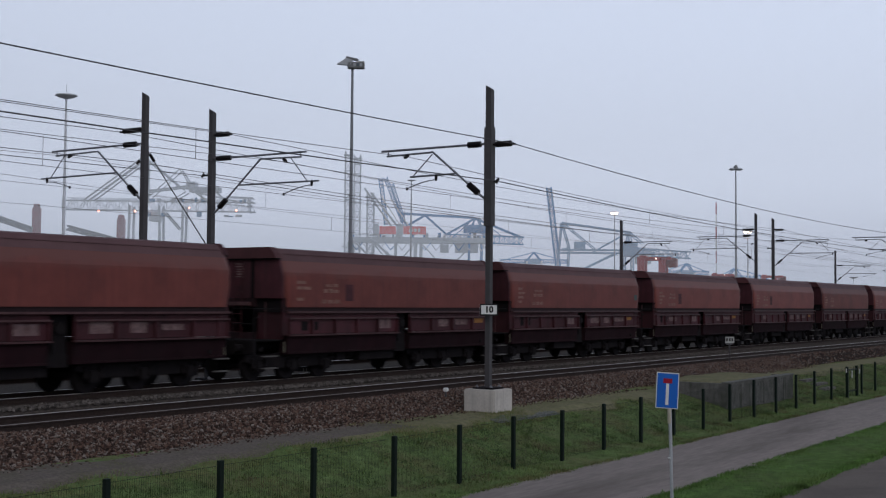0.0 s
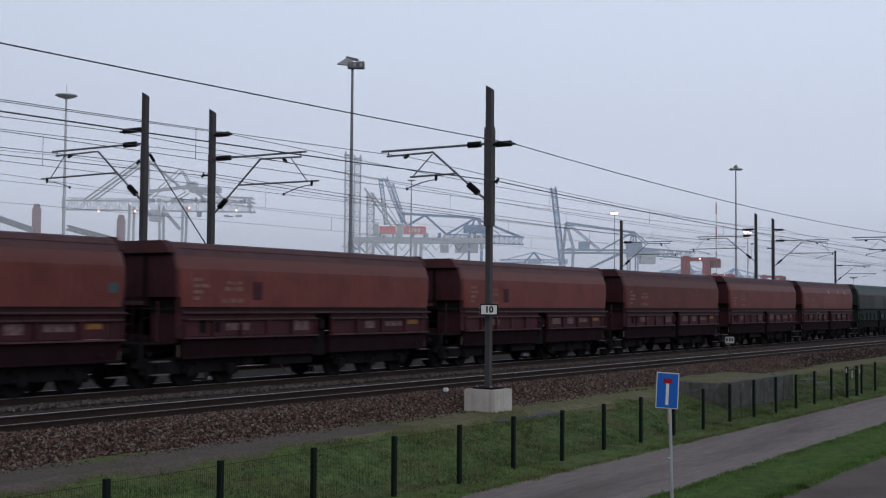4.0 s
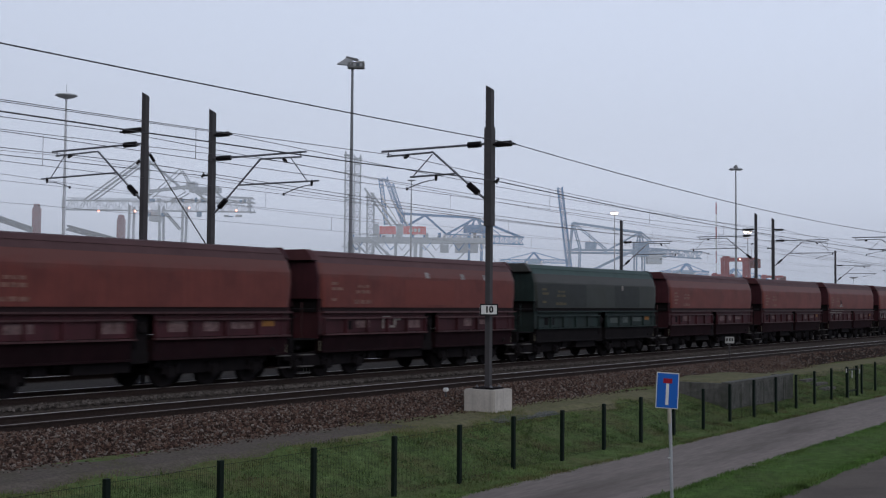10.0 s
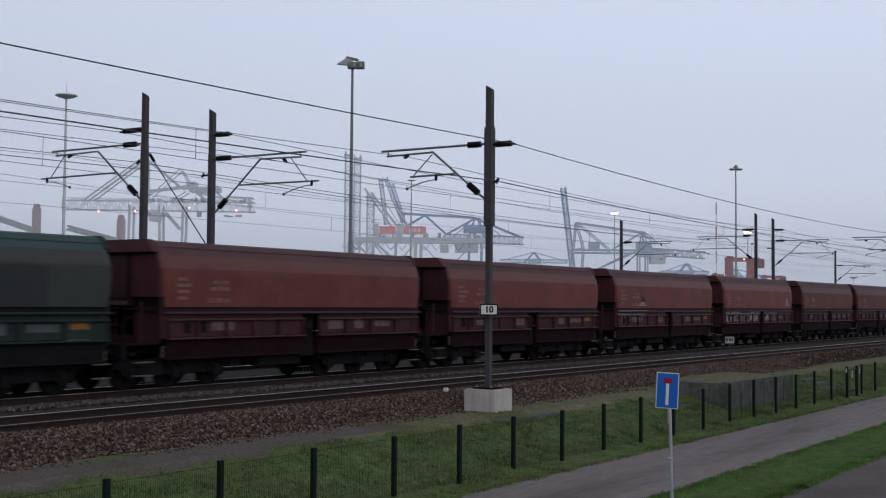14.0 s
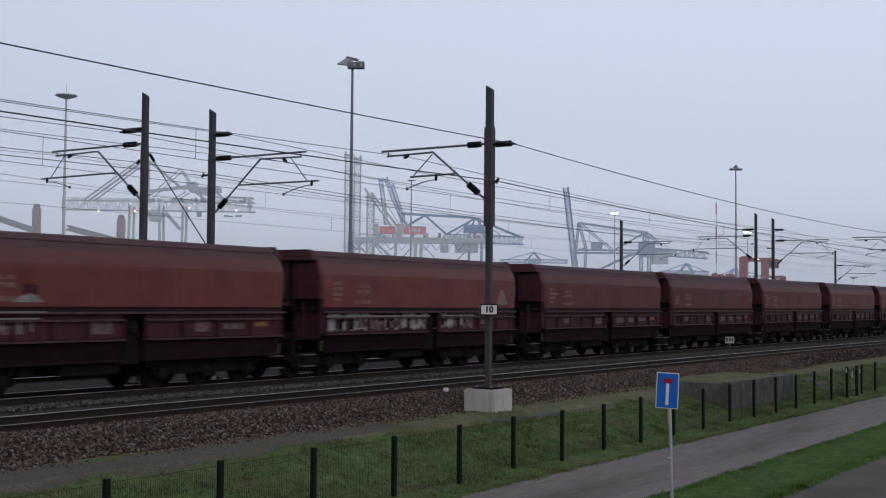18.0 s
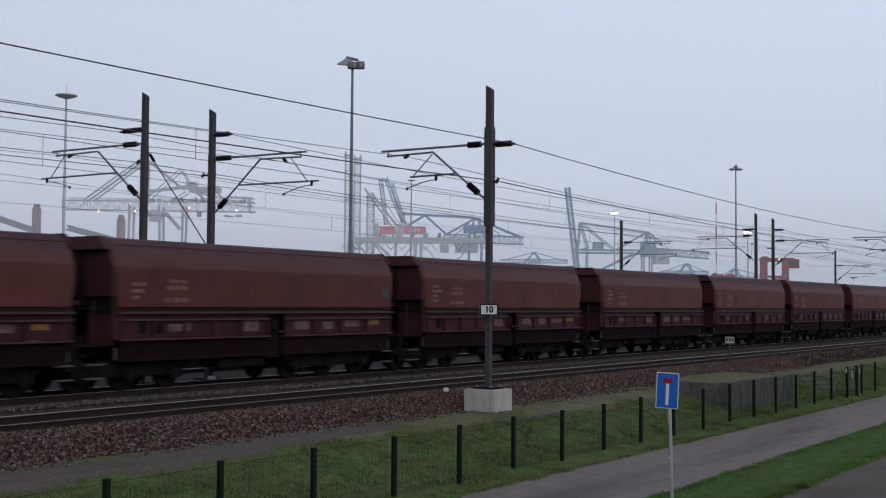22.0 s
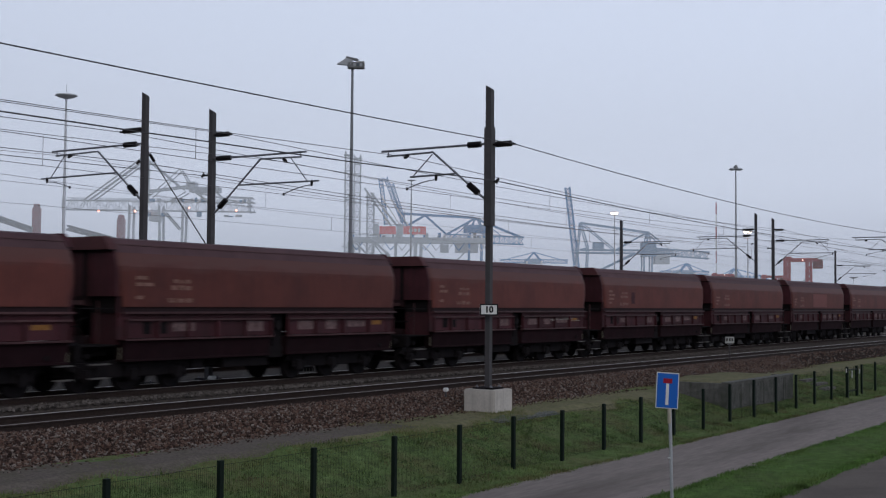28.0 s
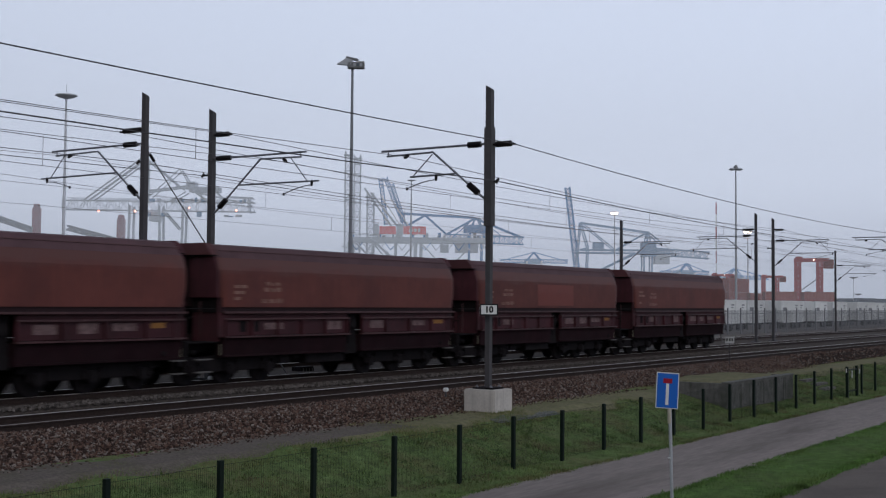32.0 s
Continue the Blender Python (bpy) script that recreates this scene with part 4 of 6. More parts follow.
def sprayed(t, x0, x1, seed, z0=1.50, z1=2.14):
    """A ragged silver band with dark drips over the ribbed lower side."""
    r = random.Random(seed)
    x, tone = x0, 1.0
    while x < x1:
        w = r.uniform(0.05, 0.16)
        tone = min(1.0, max(0.0, tone + r.uniform(-0.35, 0.35)))
        a, b = r.uniform(z0, z0 + 0.22 - 0.15 * tone), z1 - r.uniform(0.0, 0.30) * (1.1 - tone)
        side_patch(t, "sprayed_stroke", "spray" if tone > 0.25 else "plate", x, min(x + w + 0.01, x1), a, b, "sprayed silver stroke", 0.0035)
        if r.random() < 0.33:
            c = r.uniform(a, a + 0.3)
            side_patch(t, "sprayed_shadow", "under", x, x + w * r.uniform(0.5, 1.2), c, c + r.uniform(0.08, 0.32), "dark sprayed drip", 0.007)
        x += w
    bm = bmesh.new()
    box(bm, B0 + x0, B0 + x1, -1.505, -1.501, 2.0, 2.045)
    part("sprayed_line", bm, "pale_dirt", t, "thin pale sprayed line")


def streaks(t, x0, x1, z, n, seed):
    r = random.Random(seed)
    for k in range(n):
        a = x0 + (x1 - x0) * r.random() * 0.8
        zz = z + r.uniform(-0.08, 0.08)
        side_patch(t, "sprayed_line", "pale_dirt", a, a + r.uniform(0.3, 0.9), zz, zz + 0.035, "thin pale sprayed line", 0.0045)


def special_marks(v, t):
    if v in (0, 2, 3, 16, 19):
        side_patch(t, "dark_panel", "oxide_low", 3.25, 3.68, 2.55, 3.12, "darker square panel")
    if v in (6, 21):
        side_patch(t, "repainted_patch", "oxide_fresh", 5.0, 8.4, 2.43, 3.36, "fresh red repaint")
        tagged(t, "rust-brown covered hopper wagon with a fresh red patch")
    if v == 6:
        for x in (6.4, 8.9, 10.6):
            side_patch(t, "pale_splash", "spray", x, x + 0.26, 3.44, 3.66, "pale splash")
        for k, (a, b, c, d) in enumerate(((3.75, 3.85, 1.58, 2.02), (3.85, 4.25, 1.92, 2.02), (4.1, 4.2, 1.60, 1.92), (4.2, 4.55, 1.60, 1.68), (4.45, 4.62, 1.68, 1.98), (4.62, 4.9, 1.86, 1.95))):
            side_patch(t, "sprayed_stroke", "pale_dirt", a, b, c, d, "pale sprayed scribble", 0.0045)
    if v == 10:
        for x0, x1, y, z0, z1 in ((0.3, 3.75, 1.562, 2.175, 2.208), (0.25, 1.9, 1.502, 2.0, 2.05), (2.1, 3.6, 1.502, 2.0, 2.04)):
            bm = bmesh.new()
            box(bm, B0 + x0, B0 + x1, -y - 0.004, -y, z0, z1)
            part("sprayed_line", bm, "pale_dirt", t, "thin pale sprayed line")
        r = random.Random(70)
        for k in range(16):
            x = 2.72 + 0.06 * k
            a = math.sin(k / 15 * math.pi)
            side_patch(t, "sprayed_stroke", "spray", x, x + 0.055, 2.43 + 0.02 * r.random(), 2.46 + 0.17 * a + 0.05 * r.random(), "silver sprayed arc", 0.0045)
            if 4 < k < 13:
                side_patch(t, "sprayed_shadow", "oxide_low", x, x + 0.06, 2.64, 2.72 + 0.2 * a + 0.08 * r.random(), "dark smudge", 0.003)
        for k in range(9):
            x = 0.9 + 0.3 * k + 0.1 * r.random()
            side_patch(t, "sprayed_drip", "spray", x, x + 0.05, 1.6 + 0.2 * r.random(), 1.97, "silver drip", 0.0045)
        tagged(t, "rust-brown covered hopper wagon with thin pale sprayed lines")
    if v == 11:
        sprayed(t, 0.35, 6.6, 3)
        sprayed(t, 7.55, 9.8, 4)
        r = random.Random(41)
        for k in range(7):                        # a lumpy stacked emblem, narrower towards its top
            half = 0.46 - 0.055 * k
            c = 11.93 + r.uniform(-0.05, 0.05)
            side_patch(t, "emblem_piece", "emblem_pale", c - half * r.uniform(0.8, 1.05), c + half * r.uniform(0.8, 1.05), 2.46 + 0.085 * k, 2.535 + 0.085 * k, "pale stacked emblem", 0.005)
        tagged(t, "rust-brown covered hopper wagon with silver spray on its lower side")
    if v == 18:
        streaks(t, 9.4, 12.7, 1.78, 11, 18)
        tagged(t, "rust-brown covered hopper wagon with pale scribbles low down")
    if v in (1, 13):
        side_patch(t, "green_spot", "green_roof", 12.5, 12.85, 2.72, 3.0, "small green spot")
    if v == 7:
        side_patch(t, "dark_panel", "green_dark", 0.25, 5.0, 2.36, 3.40, "darker overpainted panel", 0.0015)
        side_patch(t, "dark_panel", "green_dark", 8.1, 11.0, 2.36, 3.40, "darker overpainted panel", 0.0015)
        side_patch(t, "pale_splash", "pale_dirt", 8.9, 9.1, 3.20, 3.42, "pale splash")
M["emblem_pale"] = material("emblem_pale", (0.26, 0.22, 0.175), 0.8, 0, (0.5, 5.0), (0.6, 3.0, (0.14, 0.06, 0.045)))
M["plate_white"] = material("dirty_white_board", (0.38, 0.38, 0.37), 0.6, 0, (0.2, 6.0), (0.4, 4.0, (0.2, 0.19, 0.18)))
M["step_edge"] = material("worn_step", (0.13, 0.12, 0.115), 0.6, 0.2, (0.3, 9.0))
M["post_pale"] = material("worn_post", (0.12, 0.108, 0.08), 0.6, 0.1, (0.4, 9.0))
# Hood red, darkened like the shaded end wall below it.
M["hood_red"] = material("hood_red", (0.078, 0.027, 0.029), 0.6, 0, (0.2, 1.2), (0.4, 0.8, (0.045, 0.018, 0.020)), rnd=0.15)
# Dark waist red with the shadow under the body's edge put into it.
M["oxide_waist"] = material("waist_shade_red", (0.020, 0.0085, 0.010), 0.7, 0, (0.2, 2.5), (0.5, 0.9, (0.022, 0.010, 0.011)), rnd=0.2)
M["oxide_chute"] = material("chute_dark_red", (0.017, 0.0065, 0.0085), 0.85, 0, (0.3, 2.0), (0.6, 0.8, (0.012, 0.008, 0.009)), rnd=0.2, spec=0.08)


def distance_run(t):
    """Metres that the train has rolled, zero at 16 s; it gathers a little speed."""
    u = (t - 16.0) / 16.0
    return 16.0 * u * (9.4972 + u * (0.4892 + u * (-0.0403 + u * (-0.0312 + u * u * 0.0161))))


COUPLE = {-1: -0.45, 0: 0.14, 1: -0.30, 2: -0.24, 3: 0.20, 4: 0.37, 5: 0.28, 6: -0.17, 7: -0.28, 8: -0.34, 9: -0.17, 10: -0.10, 11: -0.11, 12: 0.38,
          13: -0.18, 14: -0.09, 15: 0.25, 16: 0.30, 17: -0.08, 18: 0.34, 19: 0.33, 20: -0.20, 21: -0.27, 22: -0.22}
RED = "rust-brown covered hopper wagon with dusty roof rolling on the track"
WAGONS = []


def make_train():
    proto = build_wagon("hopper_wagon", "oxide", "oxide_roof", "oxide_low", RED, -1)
    for v in range(0, 23):
        if v == 7:
            w = build_wagon("hopper_wagon", "green", "green_roof", "green_low", "dark green covered hopper wagon with pale green roof", v)
        else:
            w = copy_thing(proto, Matrix.Identity(4))
            for o in list(w.children):
                if o.name.split(".")[0] in ("stencil_line", "side_plate", "end_stencil"):
                    bpy.data.objects.remove(o)
            markings(w, v)
            if v >= 12 or v == 4:                 # the last wagons and one before them are duller
                for o in w.children:
                    kind = o.name.split(".")[0]
                    if kind in ("side_wall", "roof"):
                        o.material_slots[0].link = "OBJECT"
                        o.material_slots[0].material = M["oxide_old" if kind == "side_wall" else "roof_old"]
        special_marks(v, w)
        WAGONS.append((v, w))
    WAGONS.insert(0, (-1, proto))


make_train()

# ---- beside the line ----


def build_fence():
    t = thing("mesh_fence", "dark green wire mesh fence with steel posts in grass", "fence", pose(0, 14.2, 0))
    bm = bmesh.new()
    bevelled(bm, -0.05, 0.05, -0.04, 0.04, -1.6, -0.15, 0.006)
    me = mesh_of("post", bm, "fence_green")
    bm = bmesh.new()
    for k in range(49):
        x = 0.06 + 0.047 * k
        tube(bm, (x, 0.0, -1.36), (x, 0.0, -0.21), 0.0019, 3, cap=False)
    for z in (-1.33, -1.13, -0.93, -0.73, -0.53, -0.33, -0.22):
        tube(bm, (0.04, 0.007, z), (2.35, 0.007, z), 0.0019 if z < -0.25 else 0.004, 3, cap=False)
    pm = mesh_of("mesh_panel", bm, "fence_green")
    for k in range(-3, 48):
        x = 12.51 + 2.417 * k if k <= 6 else 27.01 + 2.358 * (k - 6)
        o = part("post", me, None, t)
        o.location = (x + (0.10 if k in (3, 4) else 0.0), 0, 0.006 * k + 0.02 * math.sin(k * 1.7))
        p = tagged(part("mesh_panel", pm, None, t), kind="stuff")
        p.location = (x, 0.03, 0.006 * k)


build_fence()


def dead_end_sign():
    t = thing("dead_end_sign", "blue dead-end road sign with white bar on grey pole", "road sign", pose(20.40, 8.55, -1.38, 0, 0, -66))
    bm = bmesh.new()
    tube(bm, (0.03, 0.02, -0.2), (-0.035, 0.02, 2.66), 0.030, 12)
    part("pole", bm, "pole_grey", t)
    bm = bmesh.new()
    tube(bm, (-0.02, 0.02, 1.16), (-0.02, 0.02, 1.18), 0.034, 12)
    part("pole_band", bm, "white", t)
    bm = bmesh.new()
    tube(bm, (-0.025, 0.02, 1.78), (-0.028, 0.02, 2.04), 0.036, 12)
    part("pole_sleeve", bm, "sleeve", t, "pale beige sleeve")
    bm = bmesh.new()
    bevelled(bm, -0.198, 0.198, -0.028, -0.012, -0.32, 0.32, 0.007)
    p = part("sign_panel", bm, "white", t, "white rimmed panel")
    p.matrix_basis = pose(-0.065, 0, 2.36, 0, 2.6, 0)
    for nm, mt, a, b, c, d in (("blue_field", "sign_blue", -0.182, 0.182, -0.303, 0.303), ("white_bar", "white", -0.026, 0.026, -0.255, 0.125), ("red_bar", "sign_red", -0.078, 0.078, 0.130, 0.215)):
        bm = bmesh.new()
        y = -0.031 if nm == "blue_field" else -0.034
        box(bm, a, b, y - 0.001, y + 0.002, c, d)
        part(nm, bm, mt, p)
    bm = bmesh.new()
    for z in (2.18, 2.53):
        tube(bm, (-0.03, 0.02, z - 0.02), (-0.03, 0.02, z + 0.02), 0.04, 10)
        box(bm, -0.09, 0.03, -0.012, 0.0, z - 0.015, z + 0.015)
    part("clamp", bm, "galv", t)


dead_end_sign()


def culvert_box():
    bm = bmesh.new()
    box(bm, 0, 7.2, 0, 0.25, -1.4, 0)
    box(bm, 0, 0.25, 0.25, 2.3, -1.4, -0.002)
    box(bm, 6.95, 7.2, 0.25, 2.3, -1.4, -0.002)
    for k in range(1, 6):
        box(bm, 1.2 * k - 0.03, 1.2 * k + 0.03, -0.02, 0.0, -1.4, -0.06)
    t = thing("retaining_wall", "stained grey concrete retaining wall in the bank", "retaining wall", pose(41.2, 15.1, -0.24))
    part("wall_body", bm, "old_concrete", t)
    bm = bmesh.new()
    bevelled(bm, -0.03, 7.23, -0.04, 0.28, 0.0, 0.05, 0.01)
    part("coping", bm, "old_concrete", t, "paler coping strip")
    bm = bmesh.new()
    n = 12
    g = [[bm.verts.new((0.12 + 6.96 * i / n, 0.12 + 3.3 * j / 6, -0.5 if i in (0, n) or j in (0, 6) else 0.04 + 0.05 * noise.noise((i * 0.5, j * 0.5, 9)))) for j in range(7)] for i in range(n + 1)]
    for a, b in zip(g, g[1:]):
        for k in range(6):
            bm.faces.new((a[k], b[k], b[k + 1], a[k + 1]))
    solid("turf_cover", bm, "dry_turf", "dry olive turf over the retaining wall", "turf", pose(41.2, 15.1, -0.26), kind="stuff", smooth=True)


culvert_box()


def white_marker(x, y, z):
    t = thing("track_marker", "small white marker block between the tracks", "track marker", pose(x, y, z), "track markers")
    bm = bmesh.new()
    bevelled(bm, -0.13, 0.13, -0.10, 0.10, 0.10, 0.21, 0.03)
    part("cap", bm, "white", t)
    bm = bmesh.new()
    bevelled(bm, -0.34, 0.34, -0.2, 0.2, -0.2, 0.10, 0.04)
    part("foot", bm, "under", t)


def gate():
    """Two stout gate posts in the fence line with small white notice plates."""
    t = thing("fence_gate", "dark green fence gate with small white notice plates", "gate", pose(0, 14.12, 0))
    for x in (52.65, 54.18):
        bm = bmesh.new()
        bevelled(bm, x - 0.055, x + 0.055, -0.055, 0.055, -1.5, -0.06, 0.01)
        part("gate_post", bm, "fence_green", t)
    bm = bmesh.new()
    for z in (-1.1, -0.2):
        box(bm, 52.72, 54.11, -0.025, 0.025, z - 0.025, z + 0.025)
    for x in (52.76, 54.07):
        box(bm, x - 0.025, x + 0.025, -0.025, 0.025, -1.075, -0.225)
    part("gate_frame", bm, "fence_green", t)
    for x, z, h in ((52.22, -0.20, 0.18), (53.10, -0.38, 0.30), (54.32, -0.31, 0.20)):
        bm = bmesh.new()
        bevelled(bm, x - 0.065, x + 0.065, -0.10, -0.075, z - h / 2, z + h / 2, 0.01)
        part("notice_plate", bm, "plate_white", t, "small blank white notice plate")


def small_markers():
    t = thing("marker_lamp", "small white capped cable marker on a short post", "cable marker", pose(29.83, 19.5, -0.42))
    bm = bmesh.new()
    tube(bm, (0, 0, -0.1), (0, 0, 0.42), 0.028, 8)
    part("post", bm, "mast", t)
    bm = bmesh.new()
    bevelled(bm, -0.07, 0.07, -0.07, 0.07, 0.35, 0.46, 0.025)
    part("cap", bm, "white", t)
    t = thing("distance_board", "small white numbered board on a thin post by the track", "track sign", pose(53.8, 19.7, -0.5))
    bm = bmesh.new()
    tube(bm, (0, 0, -0.2), (0, 0, 1.35), 0.03, 8)
    part("post", bm, "mast", t)
    bm = bmesh.new()
    bevelled(bm, -0.21, 0.21, -0.05, -0.03, 1.27, 1.57, 0.01)
    p = part("board", bm, "plate_white", t)
    bm = bmesh.new()
    for x in (-0.13, 0.0, 0.11):
        box(bm, x - 0.035, x + 0.035, -0.055, -0.052, 1.37, 1.50)
    part("number_bars", bm, "black", p)
    t.rotation_euler = (0, 0, radians(-55))


def bank_steps():
    for x, y, z in ((54.6, 16.35, -0.80), (54.5, 15.85, -0.94), (54.0, 15.35, -1.10)):
        bm = bmesh.new()
        bevelled(bm, -0.85, 0.85, -0.16, 0.16, -0.12, 0.05, 0.02)
        solid("step_slab", bm, "step_slab", "grey concrete step slab set in the grass bank", "step", pose(x, y, z), "bank steps")


def cable_pit():
    t = thing("cable_pit", "dark ribbed cable box standing between the far tracks", "cable box", pose(37.0, 30.9, -0.24))
    bm = bmesh.new()
    bevelled(bm, -0.40, 0.40, -0.25, 0.25, -0.25, 0.22, 0.03)
    part("body", bm, "under", t)
    for k in range(4):
        bm = bmesh.new()
        box(bm, -0.30 + 0.18 * k, -0.24 + 0.18 * k, -0.27, -0.252, -0.1, 0.16)
        part("rib", bm, "old_concrete", t)


bank_steps()
cable_pit()
small_markers()
for x, y in ((29.9, 28.9), (53.2, 30.0)):
    white_marker(x, y, -0.2)
gate()

# ---- the yard and port beyond ----
TURN = -56.64                           # heading of the port's quay, square to the view


def quay(x, y, z=-0.7):
    return pose(x, y, z, 0, 0, TURN)


def far_at(right, ahead):
    """Ground point so many metres to the right of and ahead along the line of sight."""
    return (right * math.cos(YAW) + ahead * math.sin(YAW), -right * math.sin(YAW) + ahead * math.cos(YAW))


M.update({
    # Haze is partly put into these crane colours, most in the paler blue.
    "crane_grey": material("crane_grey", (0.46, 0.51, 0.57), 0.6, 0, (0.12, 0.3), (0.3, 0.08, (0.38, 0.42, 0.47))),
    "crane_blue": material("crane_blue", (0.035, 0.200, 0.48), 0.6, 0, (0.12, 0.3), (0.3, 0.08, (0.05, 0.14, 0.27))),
    "crane_pale": material("crane_hazed_blue", (0.16, 0.30, 0.48), 0.6, 0, (0.12, 0.3), (0.3, 0.08, (0.14, 0.25, 0.40))),
    "crane_red": material("crane_red", (0.36, 0.085, 0.085), 0.55, 0, (0.12, 0.5), (0.3, 0.2, (0.36, 0.055, 0.045))),
    "ship_red": material("ship_red", (0.20, 0.030, 0.045), 0.6, 0, (0.12, 0.5)),
    "lamp_dark": material("lamp_dark", (0.22, 0.23, 0.25), 0.6, 0.1, (0.1, 2.0)),
    # Lamp mast grey lightened for one mast: haze put into its colour.
    "lamp_hazed": material("hazed_lamp_mast", (0.62, 0.64, 0.68), 0.6, 0.1, (0.1, 2.0)),
    "lamp_mast": material("lamp_mast", (0.40, 0.415, 0.44), 0.6, 0.1, (0.1, 2.0)),
    "box_white": material("container_white", (0.66, 0.665, 0.655), 0.55, 0, (0.08, 2.0), (0.25, 0.7, (0.58, 0.57, 0.54)), rnd=0.14, streak=0.35),
    "box_dark": material("container_dark", (0.10, 0.12, 0.14), 0.6, 0, (0.15, 2.0), rnd=0.3),
    "box_brown": material("container_brown", (0.20, 0.105, 0.085), 0.6, 0, (0.15, 2.0), rnd=0.2),
    "box_red": material("container_red", (0.24, 0.075, 0.06), 0.6, 0, (0.15, 2.0), rnd=0.2),
    "palisade": material("palisade", (0.22, 0.222, 0.23), 0.6, 0.4, (0.15, 3.0)),
    "sign_bright": material("bright_red_board", (0.80, 0.06, 0.035), 0.5, 0, (0.05, 0.5)),
    "lit": glowing("lit_lamp", (1.0, 0.78, 0.64), 4.0),
    "red_light": glowing("red_light", (1.0, 0.35, 0.25), 4.0),
})


def lattice(bm, p, q, w, bays, r, up=(0, 0, 1)):
    """A square lattice boom from p to q, w wide."""
    p, q = Vector(p), Vector(q)
    d = (q - p).normalized()
    a = d.cross(Vector(up))
    a = (a if a.length > 0.01 else Vector((1, 0, 0))).normalized() * w / 2
    c = d.cross(a).normalized() * w / 2
    corner = [a + c, a - c, -a - c, -a + c]
    for o in corner:
        beam(bm, p + o, q + o, r)
    for i in range(bays):
        u, v = p.lerp(q, i / bays), p.lerp(q, (i + 1) / bays)
        for k in range(4):
            o, o2 = corner[k], corner[(k + 1) % 4]
            beam(bm, u + o, v + o2, r * 0.55) if i % 2 else beam(bm, u + o2, v + o, r * 0.55)
            beam(bm, u + o, u + o2, r * 0.55)


def bars(bm, rows, r):
    for x0, z0, x1, z1 in rows:
        beam(bm, (x0, 0, z0), (x1, 0, z1), r)


def lamp_mast(right, ahead, height, head, style, name="floodlight_mast"):
    x, y = far_at(right, ahead)
    words = {"pair": "tall slim floodlight mast with a pair of lamp heads", "bowl": "tall slim floodlight mast with a flat round lamp bowl", "lit": "tall yard light with lit lamps", "twin": "tall slim floodlight mast with two tilted lamp panels"}
    t = thing(name, words[style], "light mast", quay(x, y), "yard light masts")
    bm = bmesh.new()
    tube(bm, (0, 0, 0), (0, 0, height), 0.27 * height / 30, 10, 0.13 * height / 30)
    metal = "lamp_dark" if style == "twin" else "lamp_hazed" if ahead == 133 else "lamp_mast"
    part("pole", bm, metal, t)
    if style == "twin":                          # a tilted reflector panel, a lamp crate beside it and a short cross bar above
        bm = bmesh.new()
        v = [bm.verts.new(p) for p in ((-1.42, -0.5, -0.10), (-0.55, -0.5, 0.46), (0.02, -0.5, 0.30), (-0.10, -0.5, -0.22), (-1.42, 0.5, 0.0), (-0.55, 0.5, 0.56), (0.02, 0.5, 0.30), (-0.10, 0.5, -0.12))]
        for q in ((0, 1, 2, 3), (4, 7, 6, 5), (0, 4, 5, 1), (1, 5, 6, 2), (2, 6, 7, 3), (3, 7, 4, 0)):
            bm.faces.new([v[i] for i in q])
        part("reflector_panel", bm, "lamp_mast", t).location.z = height
        bm = bmesh.new()
        bevelled(bm, -0.45, 1.10, -0.5, 0.5, -0.42, 0.10, 0.04)
        part("lamp_crate", bm, "palisade", t).location.z = height
        bm = bmesh.new()
        bevelled(bm, 0.35, 1.12, -0.52, 0.52, 0.10, 0.17, 0.02)
        part("crate_lid", bm, "box_white", t).location.z = height
        for k in range(3):
            bm = bmesh.new()
            bevelled(bm, 0.12 + 0.30 * k, 0.34 + 0.30 * k, -0.54, -0.50, -0.32, -0.02, 0.02)
            part("lamp", bm, "box_dark" if k % 2 else "lamp_mast", t).location.z = height
        bm = bmesh.new()
        tube(bm, (-0.6, 0, 0.62), (0.55, 0, 0.34), 0.13, 6)
        part("cross_bar", bm, "palisade", t).location.z = height
        return t
    if style == "pair":
        for sx in (-0.55, 0.55):
            bm = bmesh.new()
            lathe(bm, (sx, 0, -0.28), (sx, 0, 0.12), ((0, 0.42), (0.45, 0.62), (0.8, 0.40), (1, 0.15)), 14)
            part("lamp_head", bm, "lamp_mast", t).location.z = height
        bm = bmesh.new()
        lathe(bm, (0, 0, -0.15), (0, 0, 0.62), ((0, 0.5), (0.3, 0.42), (0.7, 0.30), (1, 0.12)), 12)
        part("lamp_crown", bm, "palisade", t).location.z = height
        return t
    bm = bmesh.new()
    lathe(bm, (0, 0, height - 0.30), (0, 0, height + 0.18), ((0, head * 0.07), (0.35, head * 0.30), (0.75, head * 0.48), (1, head * 0.46)), 20)
    part("lamp_bowl", bm, metal, t)
    bm = bmesh.new()
    tube(bm, (0, 0, height + 0.18), (0, 0, height + 1.3), 0.02, 5)
    part("lightning_rod", bm, "lamp_mast", t)
    if style == "lit":
        for k in range(7):
            a = 0.4 + k * 2 * math.pi / 7
            bm = bmesh.new()
            c, s = head * 0.30 * math.cos(a), head * 0.30 * math.sin(a)
            lathe(bm, (c, s, height - 0.55), (c, s, height - 0.05), ((0, 0.12), (0.4, 0.30), (1, 0.36)), 8)
            part("lamp", bm, "lit", t)
    return t


def abeam(x, ahead):
    return (x - 784.0) / 2154.0 * ahead


